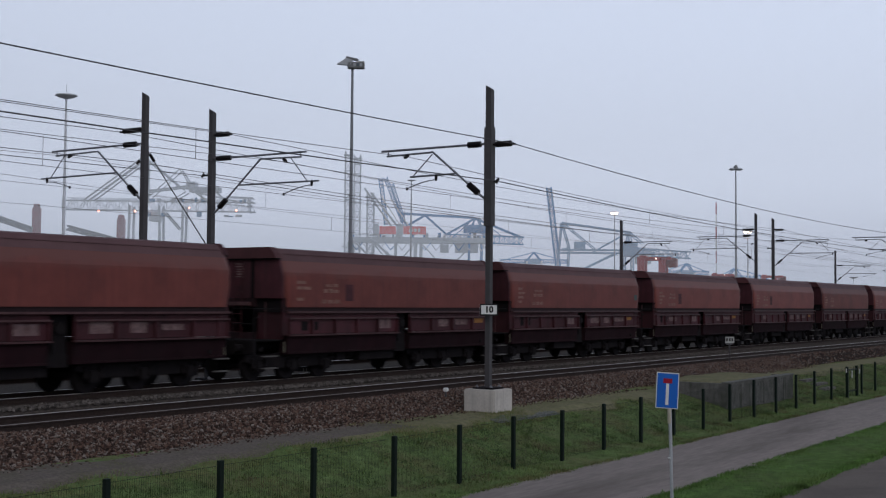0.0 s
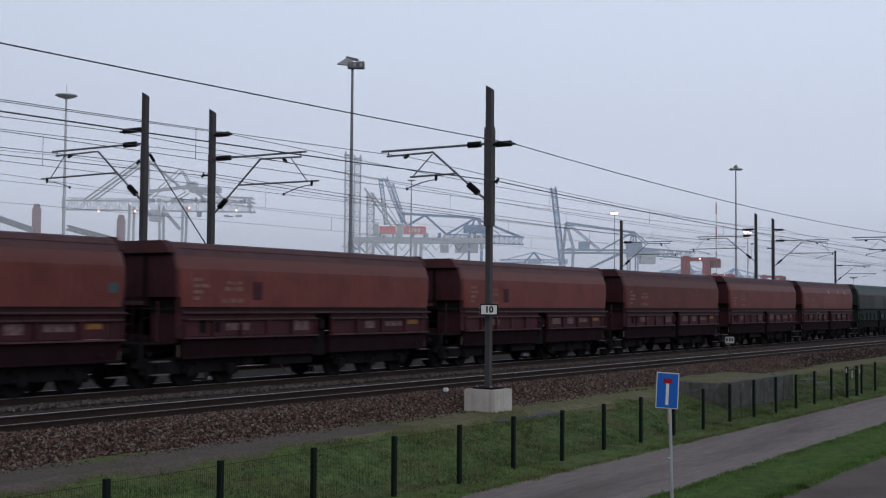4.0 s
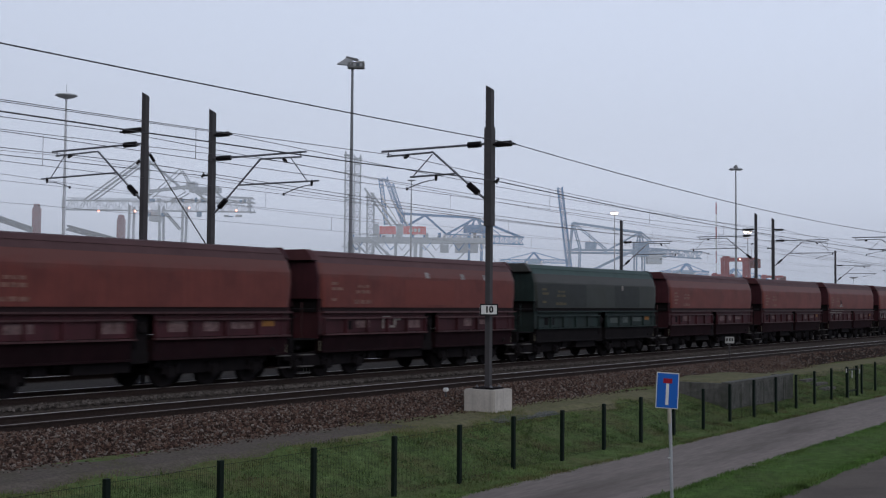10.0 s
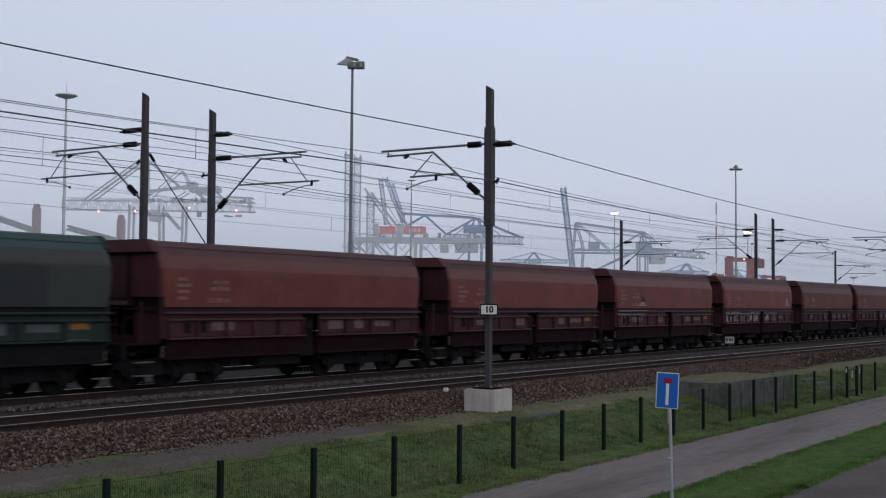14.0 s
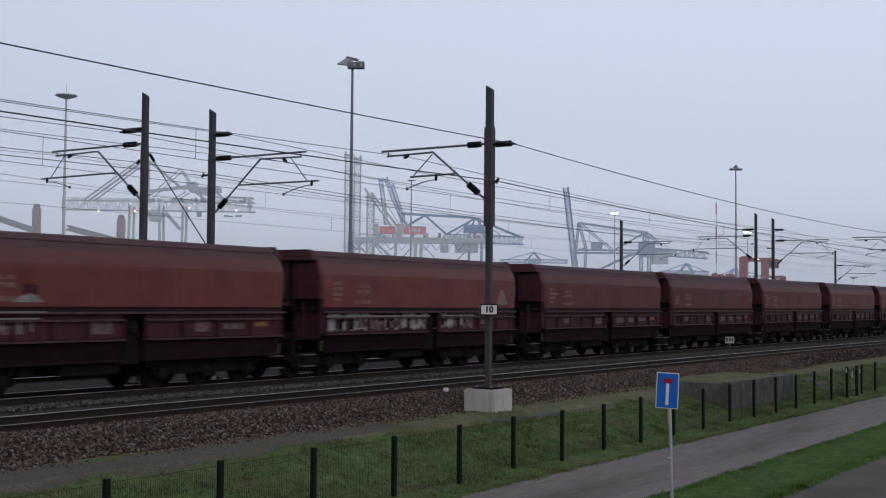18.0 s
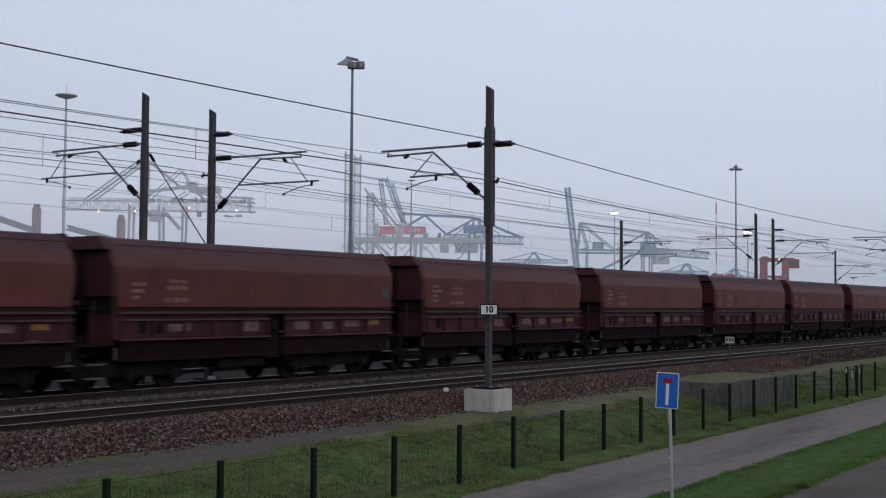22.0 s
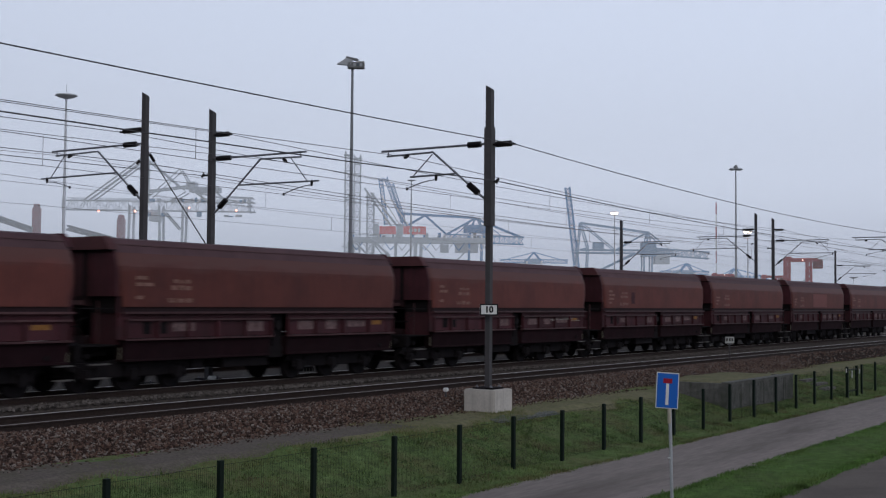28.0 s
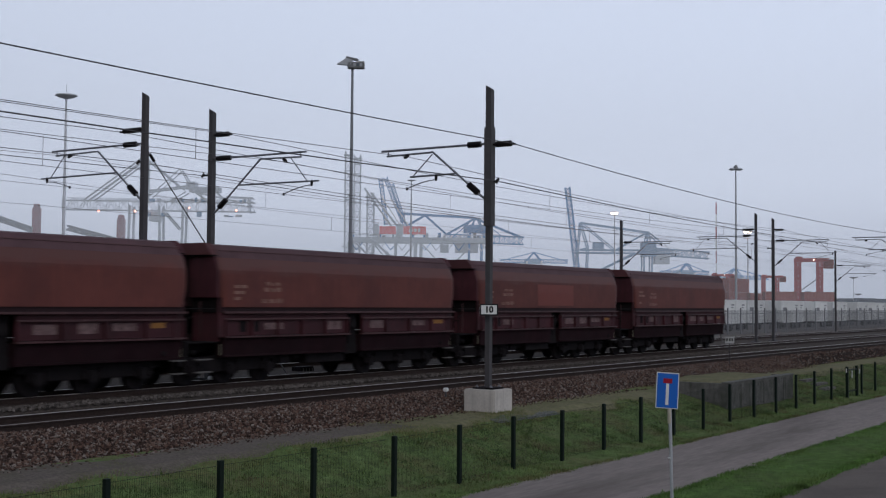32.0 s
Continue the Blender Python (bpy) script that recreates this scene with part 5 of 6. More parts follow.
for x, ahead, h, head, style in ((620, 112, 25.3, 2.7, "twin"), (111, 133, 25.6, 2.5, "bowl"), (1303, 200, 25.75, 2.2, "pair"), (727, 400, 43.5, 3.0, "bowl"), (1088, 330, 28.2, 2.2, "lit"), (1324, 330, 23.4, 2.4, "lit"), (1511, 330, 11.0, 2.6, "bowl"), (1519, 330, 6.5, 2.2, "bowl")):
    lamp_mast(abeam(x, ahead), ahead, h, head, style)


def yard_fence():
    t = thing("palisade_fence", "grey steel palisade fence along the port yard", "fence", pose(0, 45.0, -0.7))
    bm = bmesh.new()
    bevelled(bm, -0.065, 0.065, -0.065, 0.065, 0, 2.95, 0.012)
    me = mesh_of("fence_post", bm, "palisade")
    bm = bmesh.new()
    for k in range(20):
        box(bm, 0.18 * k + 0.2, 0.18 * k + 0.222, -0.011, 0.011, 0.1, 2.7)
    for z in (0.4, 2.3):
        box(bm, 0.06, 3.84, 0.012, 0.05, z, z + 0.06)
    pm = mesh_of("pale_panel", bm, "palisade")
    for k in range(70):
        o = part("fence_post", me, None, t)
        o.location.x = 60 + 3.9 * k
        p = tagged(part("pale_panel", pm, None, t), kind="stuff")
        p.location.x = 60 + 3.9 * k


yard_fence()


def container(x, y, z, l, mat, label, rz=0.0):
    t = thing("shipping_container", label, "container", pose(x, y, z, 0, 0, rz), "yard containers")
    bm = bmesh.new()
    n = int(l / 0.28)
    for s in (-1, 1):
        vs = []
        for k in range(n * 2 + 1):
            xx = 0.08 + (l - 0.16) * k / (n * 2)
            yy = s * (1.19 if (k // 1) % 2 else 1.15)
            vs.append((bm.verts.new((xx, yy, 0.15)), bm.verts.new((xx, yy, 2.75))))
        for a, b in zip(vs, vs[1:]):
            bm.faces.new((a[0], b[0], b[1], a[1]))
    box(bm, 0.05, l - 0.05, -1.14, 1.14, 0.1, 2.85)
    part("shell", bm, mat, t)
    bm = bmesh.new()
    for xx in (0, l - 0.14):
        for yy in (-1.22, 1.08):
            box(bm, xx, xx + 0.14, yy, yy + 0.14, 0, 2.9)
    for z0 in (0.0, 2.76):
        for yy in (-1.22, 1.10):
            box(bm, 0.14, l - 0.14, yy, yy + 0.12, z0, z0 + 0.14)
    part("corner_frame", bm, mat, t)
    if mat == "box_white":
        for xx, zz, w, h in ((l - 1.5, 2.2, 1.0, 0.16), (l - 1.5, 1.9, 0.7, 0.12), (0.7, 1.5, 1.4, 0.5)):
            bm = bmesh.new()
            box(bm, xx, xx + w, -1.205, -1.195, zz, zz + h)
            part("marking", bm, "palisade", t, "grey unreadable marking")
    return t


def chassis(x, y, z, l):
    t = thing("container_chassis", "dark steel road chassis under a white container", "trailer chassis", pose(x, y, z), "yard trailers")
    bm = bmesh.new()
    for yy in (-0.5, 0.5):
        box(bm, 0.1, l - 0.1, yy - 0.08, yy + 0.08, 0.62, 0.86)
    box(bm, 0.1, 0.3, -1.15, 1.15, 0.66, 0.86)
    box(bm, l - 0.3, l - 0.1, -1.15, 1.15, 0.66, 0.86)
    part("frame", bm, "black", t)
    for xx in (l - 1.2, l - 2.3):
        for yy in (-1.0, 1.0):
            bm = bmesh.new()
            lathe(bm, (xx, yy - 0.15, 0.5), (xx, yy + 0.15, 0.5), ((0, 0.35), (0.1, 0.5), (0.9, 0.5), (1, 0.35)), 12)
            part("tyre", bm, "black", t)
    for yy in (-0.7, 0.7):
        bm = bmesh.new()
        tube(bm, (1.0, yy, 0), (1.0, yy, 0.64), 0.06, 6)
        part("support_leg", bm, "black", t)


rng = random.Random(4)
for k in range(34):
    l = 6.06 if k % 3 else 7.4
    x, y = 62 + 8.0 * k + rng.uniform(-0.2, 0.5), 52.5 + rng.uniform(-0.6, 1.6)
    chassis(x, y, -0.57, l)
    container(x, y, 0.29, l, "box_white", "white shipping container on a chassis behind the fence")
for k in range(22):
    x, y = 170 + 14.5 * k, 92 + rng.uniform(-3, 3)
    m = "box_red" if rng.random() < 0.45 else "box_dark"
    for lev in range(3 if k in (4, 5) else 2 if k < 10 else 1):
        container(x + rng.uniform(-0.2, 0.2), y, -0.57 + 2.92 * lev, 12.2, m, "dull red stacked shipping container" if m == "box_red" else "dark stacked shipping container")


for at, ahead, lev, l, m in ((1276, 262, 2, 6.06, "box_brown"), (1316, 330, 2, 6.06, "box_dark"), (1346, 330, 2, 6.06, "box_brown"), (1352, 236, 2, 6.06, "box_red"), (1420, 238, 2, 6.06, "box_red"),
                             (1482, 420, 2, 6.06, "box_dark"), (1515, 400, 2, 6.06, "box_dark"), (1548, 430, 2, 12.2, "box_dark"), (1590, 300, 2, 12.2, "box_brown")):
    x, y = far_at(abeam(at, ahead), ahead)
    for q in range(lev):
        words = {"box_red": "dull red stacked shipping container", "box_dark": "dark stacked shipping container", "box_brown": "brown stacked shipping container"}
        container(x, y, -0.57 + 2.92 * q, l, m, words[m], TURN)


def straddle_carrier(at, ahead):
    """A red straddle carrier, its long side to the viewer."""
    x, y = far_at(abeam(at, ahead), ahead)
    t = thing("straddle_carrier", "red straddle carrier driving across the container yard", "straddle carrier", pose(x, y, -0.7, 0, 0, TURN - math.degrees(math.atan((at - 784.0) / 2154.0))), "straddle carriers")
    for sx in (-2.75, 1.55):
        for sy in (-2.2, 2.2):
            bm = bmesh.new()
            box(bm, sx - 0.70, sx + 0.03, sy - 0.4, sy + 0.4, 1.2, 12.3)
            box(bm, sx + 0.14, sx + 0.70, sy - 0.4, sy + 0.4, 1.2, 12.3)
            for k in range(9):
                box(bm, sx + 0.03, sx + 0.14, sy - 0.3, sy + 0.3, 1.9 + 1.1 * k, 2.5 + 1.1 * k)
            part("leg", bm, "crane_red", t)
    for sy in (-2.2, 2.2):
        bm = bmesh.new()
        box(bm, -4.2, 4.2, sy - 0.5, sy + 0.5, 0.9, 2.2)
        part("side_beam", bm, "crane_red", t)
        bm = bmesh.new()
        box(bm, -3.5, 3.4, sy - 0.4, sy + 0.4, 12.3, 12.95)
        part("top_beam", bm, "crane_red", t)
        for wx in (-3.4, -1.2, 1.2, 3.4):
            bm = bmesh.new()
            lathe(bm, (wx, sy - 0.25, 0.75), (wx, sy + 0.25, 0.75), ((0, 0.5), (0.1, 0.75), (0.9, 0.75), (1, 0.5)), 16)
            part("tyre", bm, "black", t)
    for x0, x1, z0, z1, m, nm in ((2.3, 4.3, 10.9, 12.7, "box_red", "engine_housing"), (-1.4, -0.2, 4.6, 6.2, "box_dark", "driver_cab"), (-3.2, -1.8, 12.95, 13.3, "crane_red", "winch_house")):
        bm = bmesh.new()
        bevelled(bm, x0, x1, -1.6, 1.6, z0, z1, 0.08)
        part(nm, bm, m, t)
    bm = bmesh.new()
    box(bm, -3.0, 3.0, -1.2, 1.2, 5.0, 5.5)
    part("spreader", bm, "crane_grey", t)
    for sy in (-2.2, 2.2):
        bm = bmesh.new()
        beam(bm, (-1.9, sy, 6.6), (1.9, sy, 9.4), 0.16)
        part("diagonal_brace", bm, "crane_grey", t)
        bm = bmesh.new()
        bevelled(bm, -1.85, 1.0, sy - 0.35, sy + 0.35, 2.2, 3.6, 0.08)
        part("engine_box", bm, "crane_red", t)
    bm = bmesh.new()
    tube(bm, (0.4, -2.7, 12.6), (0.4, -2.9, 12.6), 0.12, 8)
    tube(bm, (3.7, -2.7, 1.7), (3.7, -2.9, 1.7), 0.22, 8)
    part("work_lamp", bm, "lit", t)
    return t


CARRIER = straddle_carrier(1437, 250)
for at, ahead in ((1280, 380), (1367, 395)):
    tagged(straddle_carrier(at, ahead), "red straddle carrier parked among the container rows")


def blue_crane():
    """Blue quay crane with its boom raised; base point under the waterside leg. Metres at true size, 1000 m off."""
    x, y = far_at(abeam(1145, 1000), 1000)
    t = thing("quay_crane", "blue quay crane with a raised boom, paled for haze", "quay crane", quay(x, y), "quay cranes")
    k = 0.4643
    X, Z = lambda p: (p - 1145) * k, lambda p: 3.2 + (540.0 - p) * k

    def put(nm, rows, r, m="crane_pale"):
        bm = bmesh.new()
        for a, b, c, d in rows:
            for yy in (-6, 6):
                beam(bm, (X(a), yy, Z(b)), (X(c), yy, Z(d)), r)
        part(nm, bm, m, t)

    bm = bmesh.new()
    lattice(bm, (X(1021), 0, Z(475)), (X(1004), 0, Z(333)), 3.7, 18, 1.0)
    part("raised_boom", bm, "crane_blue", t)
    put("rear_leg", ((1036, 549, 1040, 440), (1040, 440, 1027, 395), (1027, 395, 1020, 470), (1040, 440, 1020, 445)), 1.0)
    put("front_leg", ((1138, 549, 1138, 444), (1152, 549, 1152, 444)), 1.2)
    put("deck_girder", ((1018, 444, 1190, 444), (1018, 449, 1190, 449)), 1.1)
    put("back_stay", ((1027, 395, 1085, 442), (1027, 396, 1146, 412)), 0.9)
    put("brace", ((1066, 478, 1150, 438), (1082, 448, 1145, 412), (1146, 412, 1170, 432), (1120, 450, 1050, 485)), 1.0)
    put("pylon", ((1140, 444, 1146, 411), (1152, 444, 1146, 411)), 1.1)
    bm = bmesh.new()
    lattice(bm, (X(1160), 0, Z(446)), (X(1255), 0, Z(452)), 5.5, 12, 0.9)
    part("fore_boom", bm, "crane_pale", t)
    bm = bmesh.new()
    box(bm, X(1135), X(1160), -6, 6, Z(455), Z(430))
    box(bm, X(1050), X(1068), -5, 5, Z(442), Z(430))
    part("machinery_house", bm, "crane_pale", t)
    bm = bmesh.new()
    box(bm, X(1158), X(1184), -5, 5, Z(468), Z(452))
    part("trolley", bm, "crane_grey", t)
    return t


BLUE = blue_crane()


def red_sign_crane():
    x, y = far_at(abeam(720, 1000), 1000)
    t = thing("quay_crane", "grey-blue quay crane with red sign boards in mist", "quay crane", quay(x, y), "quay cranes")
    k = 0.4643
    X, Z = lambda p: (p - 720) * k, lambda p: 3.2 + (536.5 - p) * k
    for a, b, c, d in ((683, 398, 672, 315), (712, 392, 681, 315), (716, 398, 692, 325)):
        bm = bmesh.new()
        lattice(bm, (X(a), 0, Z(b)), (X(c), 0, Z(d)), 3.0, 14, 0.6)
        part("raised_boom", bm, "crane_blue", t)
    bm = bmesh.new()
    for a, b, c, d in ((705, 378, 840, 385), (720, 400, 752, 381), (752, 381, 790, 415), (790, 415, 840, 386), (705, 379, 720, 400), (840, 386, 925, 420)):
        for yy in (-6, 6):
            beam(bm, (X(a), yy, Z(b)), (X(c), yy, Z(d)), 1.1)
    part("tie_bars", bm, "crane_blue", t)
    bm = bmesh.new()
    lattice(bm, (X(788), 0, Z(421)), (X(927), 0, Z(425)), 6.0, 16, 0.9)
    part("fore_boom", bm, "crane_blue", t)
    bm = bmesh.new()
    for a, b, c, d in ((840, 386, 828, 425), (846, 386, 858, 425), (830, 425, 830, 546), (852, 425, 852, 546)):
        for yy in (-6, 6):
            beam(bm, (X(a), yy, Z(b)), (X(c), yy, Z(d)), 1.8)
    part("pylon", bm, "crane_blue", t)
    bm = bmesh.new()
    box(bm, X(820), X(860), -6, 6, Z(412), Z(398))
    part("machinery_house", bm, "crane_blue", t)
    bm = bmesh.new()
    box(bm, X(618), X(866), -7, 7, Z(431), Z(421))
    box(bm, X(805), X(846), -5, 5, Z(447), Z(432))
    box(bm, X(779), X(794), -5, 5, Z(447), Z(433))
    part("deck", bm, "crane_grey", t)
    for a, b in ((620, 12), (660, 6), (700, 6), (735, 8), (745, 8)):
        bm = bmesh.new()
        for yy in (-7, 7):
            beam(bm, (X(a), yy, Z(431)), (X(a), yy, Z(549)), b * 0.3)
        part("leg", bm, "crane_grey", t)
    for a, b, c, d in ((645, 335, 700, 412), (656, 342, 712, 412), (650, 420, 690, 452), (622, 424, 660, 460), (663, 428, 705, 470)):
        bm = bmesh.new()
        for yy in (-7, 7):
            beam(bm, (X(a), yy, Z(b)), (X(c), yy, Z(d)), 1.5)
        part("white_stay", bm, "crane_grey", t)
    for a, b in ((702, 713), (662, 671)):
        bm = bmesh.new()
        bevelled(bm, X(a), X(b), -8.2, -7.2, Z(420), Z(398), 0.2)
        part("stair_tower", bm, "crane_grey", t)
    bm = bmesh.new()
    for q in range(14):
        xa = 622 + q * 17
        beam(bm, (X(xa), -7.2, Z(421)), (X(xa), -7.2, Z(417)), 0.3)
    beam(bm, (X(620), -7.2, Z(417)), (X(864), -7.2, Z(417)), 0.3)
    part("hand_rail", bm, "crane_grey", t)
    r = random.Random(31)
    for q in range(12):                           # bracing hung under the deck
        bm = bmesh.new()
        xa = 622 + 20 * q
        for a, b, c, d in ((xa, 431, xa + 10, 444), (xa + 10, 444, xa + 20, 431)):
            beam(bm, (X(a), -7, Z(b)), (X(c), -7, Z(d)), 0.6)
        part("deck_brace", bm, "crane_blue" if q % 3 == 0 else "crane_grey", t)
    for q in range(26):                           # lockers, winches and cable reels along the deck
        bm = bmesh.new()
        xa, w, h = r.uniform(622, 858), r.uniform(2, 7), r.uniform(2, 9)
        bevelled(bm, X(xa), X(xa + w), -6, -3, Z(421), Z(421 - h), 0.2)
        part("deck_locker", bm, ("crane_blue", "crane_grey", "box_dark", "box_white")[q % 4], t)
    for a, b, c, d in ((735, 431, 660, 520), (660, 431, 735, 520), (745, 431, 830, 520), (830, 440, 745, 520), (852, 431, 905, 500)):
        bm = bmesh.new()
        beam(bm, (X(a), -7, Z(b)), (X(c), -7, Z(d)), 0.9)
        part("leg_brace", bm, "crane_grey", t)
    for a, b, c, d in ((672, 345, 720, 418), (690, 352, 735, 418), (715, 380, 702, 420), (840, 386, 800, 421), (846, 386, 890, 420)):
        bm = bmesh.new()
        beam(bm, (X(a), -7, Z(b)), (X(c), -7, Z(d)), 0.7)
        part("stay_rope", bm, "box_white" if a < 700 else "crane_blue", t)
    for a, b in ((672, 701), (714, 754)):
        bm = bmesh.new()
        bevelled(bm, X(a), X(b), -8.4, -7.6, Z(416), Z(402), 0.1)
        s = part("sign_board", bm, "sign_bright", t, "red sign board")
    bm = bmesh.new()
    for a, b in ((730, 736), (738, 743), (745, 749)):
        box(bm, X(a) - 2.6, X(b) - 2.6, -8.5, -8.41, Z(412), Z(406))
    part("sign_bars", bm, "box_white", s)
    return t


red_sign_crane()


def lattice_tower(x, top, w, ahead=1000):
    k = ahead / 2154.0
    px, py = far_at(abeam(x, ahead), ahead)
    t = thing("lattice_tower", "pale grey lattice tower standing in the mist", "lattice tower", quay(px, py), "lattice towers")
    bm = bmesh.new()
    h = (537 - top) * k
    lattice(bm, (0, 0, 0), (0, 0, h), w * k, 16, 0.9, (0, 1, 0))
    part("frame", bm, "crane_grey", t)
    bm = bmesh.new()
    box(bm, -w * k * 0.75, w * k * 0.75, -3, 3, h - 3.5, h - 2.6)
    box(bm, -w * k * 0.9, w * k * 0.9, -4, 4, 0.38 * h, 0.38 * h + 0.8)
    part("platform", bm, "crane_grey", t)


for x, top, w in ((615, 262, 11), (631, 268, 11), (655, 336, 12)):
    lattice_tower(x, top, w)


def bridge_crane():
    x, y = far_at(abeam(290, 800), 800)
    t = thing("unloader_crane", "pale grey bulk unloader bridge crane in mist", "bridge crane", quay(x, y), "quay cranes")
    k = 800 / 2154.0
    X, Z = lambda p: (p - 290) * k, lambda p: 3.2 + (533.0 - p) * k
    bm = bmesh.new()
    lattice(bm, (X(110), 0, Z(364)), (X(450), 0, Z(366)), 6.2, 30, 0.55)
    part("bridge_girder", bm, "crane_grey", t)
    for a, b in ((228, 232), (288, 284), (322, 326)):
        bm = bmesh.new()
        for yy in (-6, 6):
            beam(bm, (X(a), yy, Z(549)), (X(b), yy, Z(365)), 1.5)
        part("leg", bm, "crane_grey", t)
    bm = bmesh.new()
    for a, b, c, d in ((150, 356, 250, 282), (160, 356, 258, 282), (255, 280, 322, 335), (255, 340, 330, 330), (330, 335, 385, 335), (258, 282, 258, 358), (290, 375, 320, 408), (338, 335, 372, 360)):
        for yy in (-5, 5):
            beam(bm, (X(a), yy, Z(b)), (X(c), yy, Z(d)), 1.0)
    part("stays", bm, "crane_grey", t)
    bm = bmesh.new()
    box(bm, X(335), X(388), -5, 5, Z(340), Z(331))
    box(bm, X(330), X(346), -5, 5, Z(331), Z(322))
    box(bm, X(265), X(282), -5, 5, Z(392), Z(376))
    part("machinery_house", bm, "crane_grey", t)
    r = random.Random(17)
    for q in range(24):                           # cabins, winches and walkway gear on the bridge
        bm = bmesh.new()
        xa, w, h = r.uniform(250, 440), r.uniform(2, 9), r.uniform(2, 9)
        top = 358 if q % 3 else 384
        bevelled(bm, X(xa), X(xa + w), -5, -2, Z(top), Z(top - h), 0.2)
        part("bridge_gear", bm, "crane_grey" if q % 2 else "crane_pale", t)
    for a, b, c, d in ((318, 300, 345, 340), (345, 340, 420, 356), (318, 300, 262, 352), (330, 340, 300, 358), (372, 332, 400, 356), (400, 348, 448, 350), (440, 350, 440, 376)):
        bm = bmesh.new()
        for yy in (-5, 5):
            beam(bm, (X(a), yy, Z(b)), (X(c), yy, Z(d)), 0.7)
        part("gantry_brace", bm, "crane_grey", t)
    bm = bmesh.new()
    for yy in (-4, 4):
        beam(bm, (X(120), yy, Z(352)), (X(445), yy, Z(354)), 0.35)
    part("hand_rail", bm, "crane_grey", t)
    for a, b in ((178, 376), (242, 376), (262, 374), (337, 369), (420, 373)):
        bm = bmesh.new()
        lathe(bm, (X(a), -7, Z(b) - 0.7), (X(a), -7, Z(b) + 0.7), ((0, 0.3), (0.5, 0.8), (1, 0.3)), 8)
        part("work_lamp", bm, "red_light", t)


bridge_crane()


def far_crane(x, peak, left, right, ahead=1500):
    """A small far-off crane: A-frame pylon, boom and legs."""
    k = ahead / 2154.0
    px, py = far_at(abeam(x, ahead), ahead)
    t = thing("quay_crane", "distant pale crane beyond the yard in mist", "quay crane", quay(px, py), "quay cranes")
    h, deck = (540 - peak) * k, (540 - peak - 16) * k
    bm = bmesh.new()
    for yy in (-6, 6):
        beam(bm, (-9, yy, deck), (0, yy, h), 1.6)
        beam(bm, (9, yy, deck), (0, yy, h), 1.6)
    part("pylon", bm, "crane_blue", t)
    bm = bmesh.new()
    for e in (left * k, right * k):
        beam(bm, (0, 0, h), (e, 0, deck), 1.0)
    part("tie_bars", bm, "crane_blue", t)
    bm = bmesh.new()
    lattice(bm, (left * k, 0, deck), (right * k, 0, deck), 4.0, 14, 0.9)
    part("boom", bm, "crane_blue", t)
    for e in (-9, 9):
        bm = bmesh.new()
        for yy in (-6, 6):
            beam(bm, (e, yy, 0), (e, yy, deck), 2.0)
        part("leg", bm, "crane_grey", t)
    bm = bmesh.new()
    bevelled(bm, -12, 8, -6, 6, deck - 3, deck + 3, 0.5)
    part("machinery_house", bm, "crane_pale", t)


for x, peak, left, right in ((945, 444, -60, 60), (1215, 462, -46, 40), (1300, 470, -30, 60)):
    far_crane(x, peak, left, right)


def ship_crane(x, top, jib):
    ahead = 700
    k = ahead / 2154.0
    px, py = far_at(abeam(x, ahead), ahead)
    t = thing("deck_crane", "dull red ship deck crane with lowered jib in mist", "deck crane", quay(px, py), "deck cranes")
    h = (533 - top) * k
    bm = bmesh.new()
    bevelled(bm, -2.1, 2.1, -2.1, 2.1, 0, h - 2, 0.4)
    bevelled(bm, -1.5, 1.5, -1.5, 1.5, h - 2, h, 0.3)
    part("pedestal", bm, "ship_red", t)
    bm = bmesh.new()
    lattice(bm, (-2, -2.5, h - 15), (-2 + jib[0] * k, -2.5, h - 15 + jib[1] * k), 2.2, 10, 1.2)
    part("jib", bm, "box_dark", t)


ship_crane(63, 353, (-60, 20))
ship_crane(213, 371, (-86, 22))


def banded_mast():
    x, y = far_at(abeam(1268, 600), 600)
    t = thing("radio_mast", "slim red and white banded radio mast", "radio mast", quay(x, y))
    for k in range(9):
        bm = bmesh.new()
        tube(bm, (0, 0, 6.0 * k), (0, 0, 6.0 * (k + 1)), 0.30, 8)
        part("band", bm, "crane_red" if k % 2 == 0 else "box_white", t)


banded_mast()


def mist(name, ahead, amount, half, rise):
    """Thin sheet leaning back from the viewer, lit by the sky, added as haze."""
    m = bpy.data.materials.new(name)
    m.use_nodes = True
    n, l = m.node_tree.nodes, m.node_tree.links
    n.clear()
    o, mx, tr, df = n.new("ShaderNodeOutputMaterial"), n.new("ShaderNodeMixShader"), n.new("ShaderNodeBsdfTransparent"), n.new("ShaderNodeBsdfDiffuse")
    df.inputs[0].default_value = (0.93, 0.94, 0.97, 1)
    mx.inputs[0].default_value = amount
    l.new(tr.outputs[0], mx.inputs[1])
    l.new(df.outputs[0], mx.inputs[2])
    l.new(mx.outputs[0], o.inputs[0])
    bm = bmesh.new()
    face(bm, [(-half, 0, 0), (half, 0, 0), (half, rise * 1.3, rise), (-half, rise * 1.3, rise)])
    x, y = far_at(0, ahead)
    solid("backdrop", bm, m, "thin pale sheet added as haze over the port", "mist", quay(x, y, -0.7), kind="structure")


mist("yard_haze_sheet", 212, 0.15, 240, 110)
mist("harbour_haze_sheet", 560, 0.25, 520, 290)


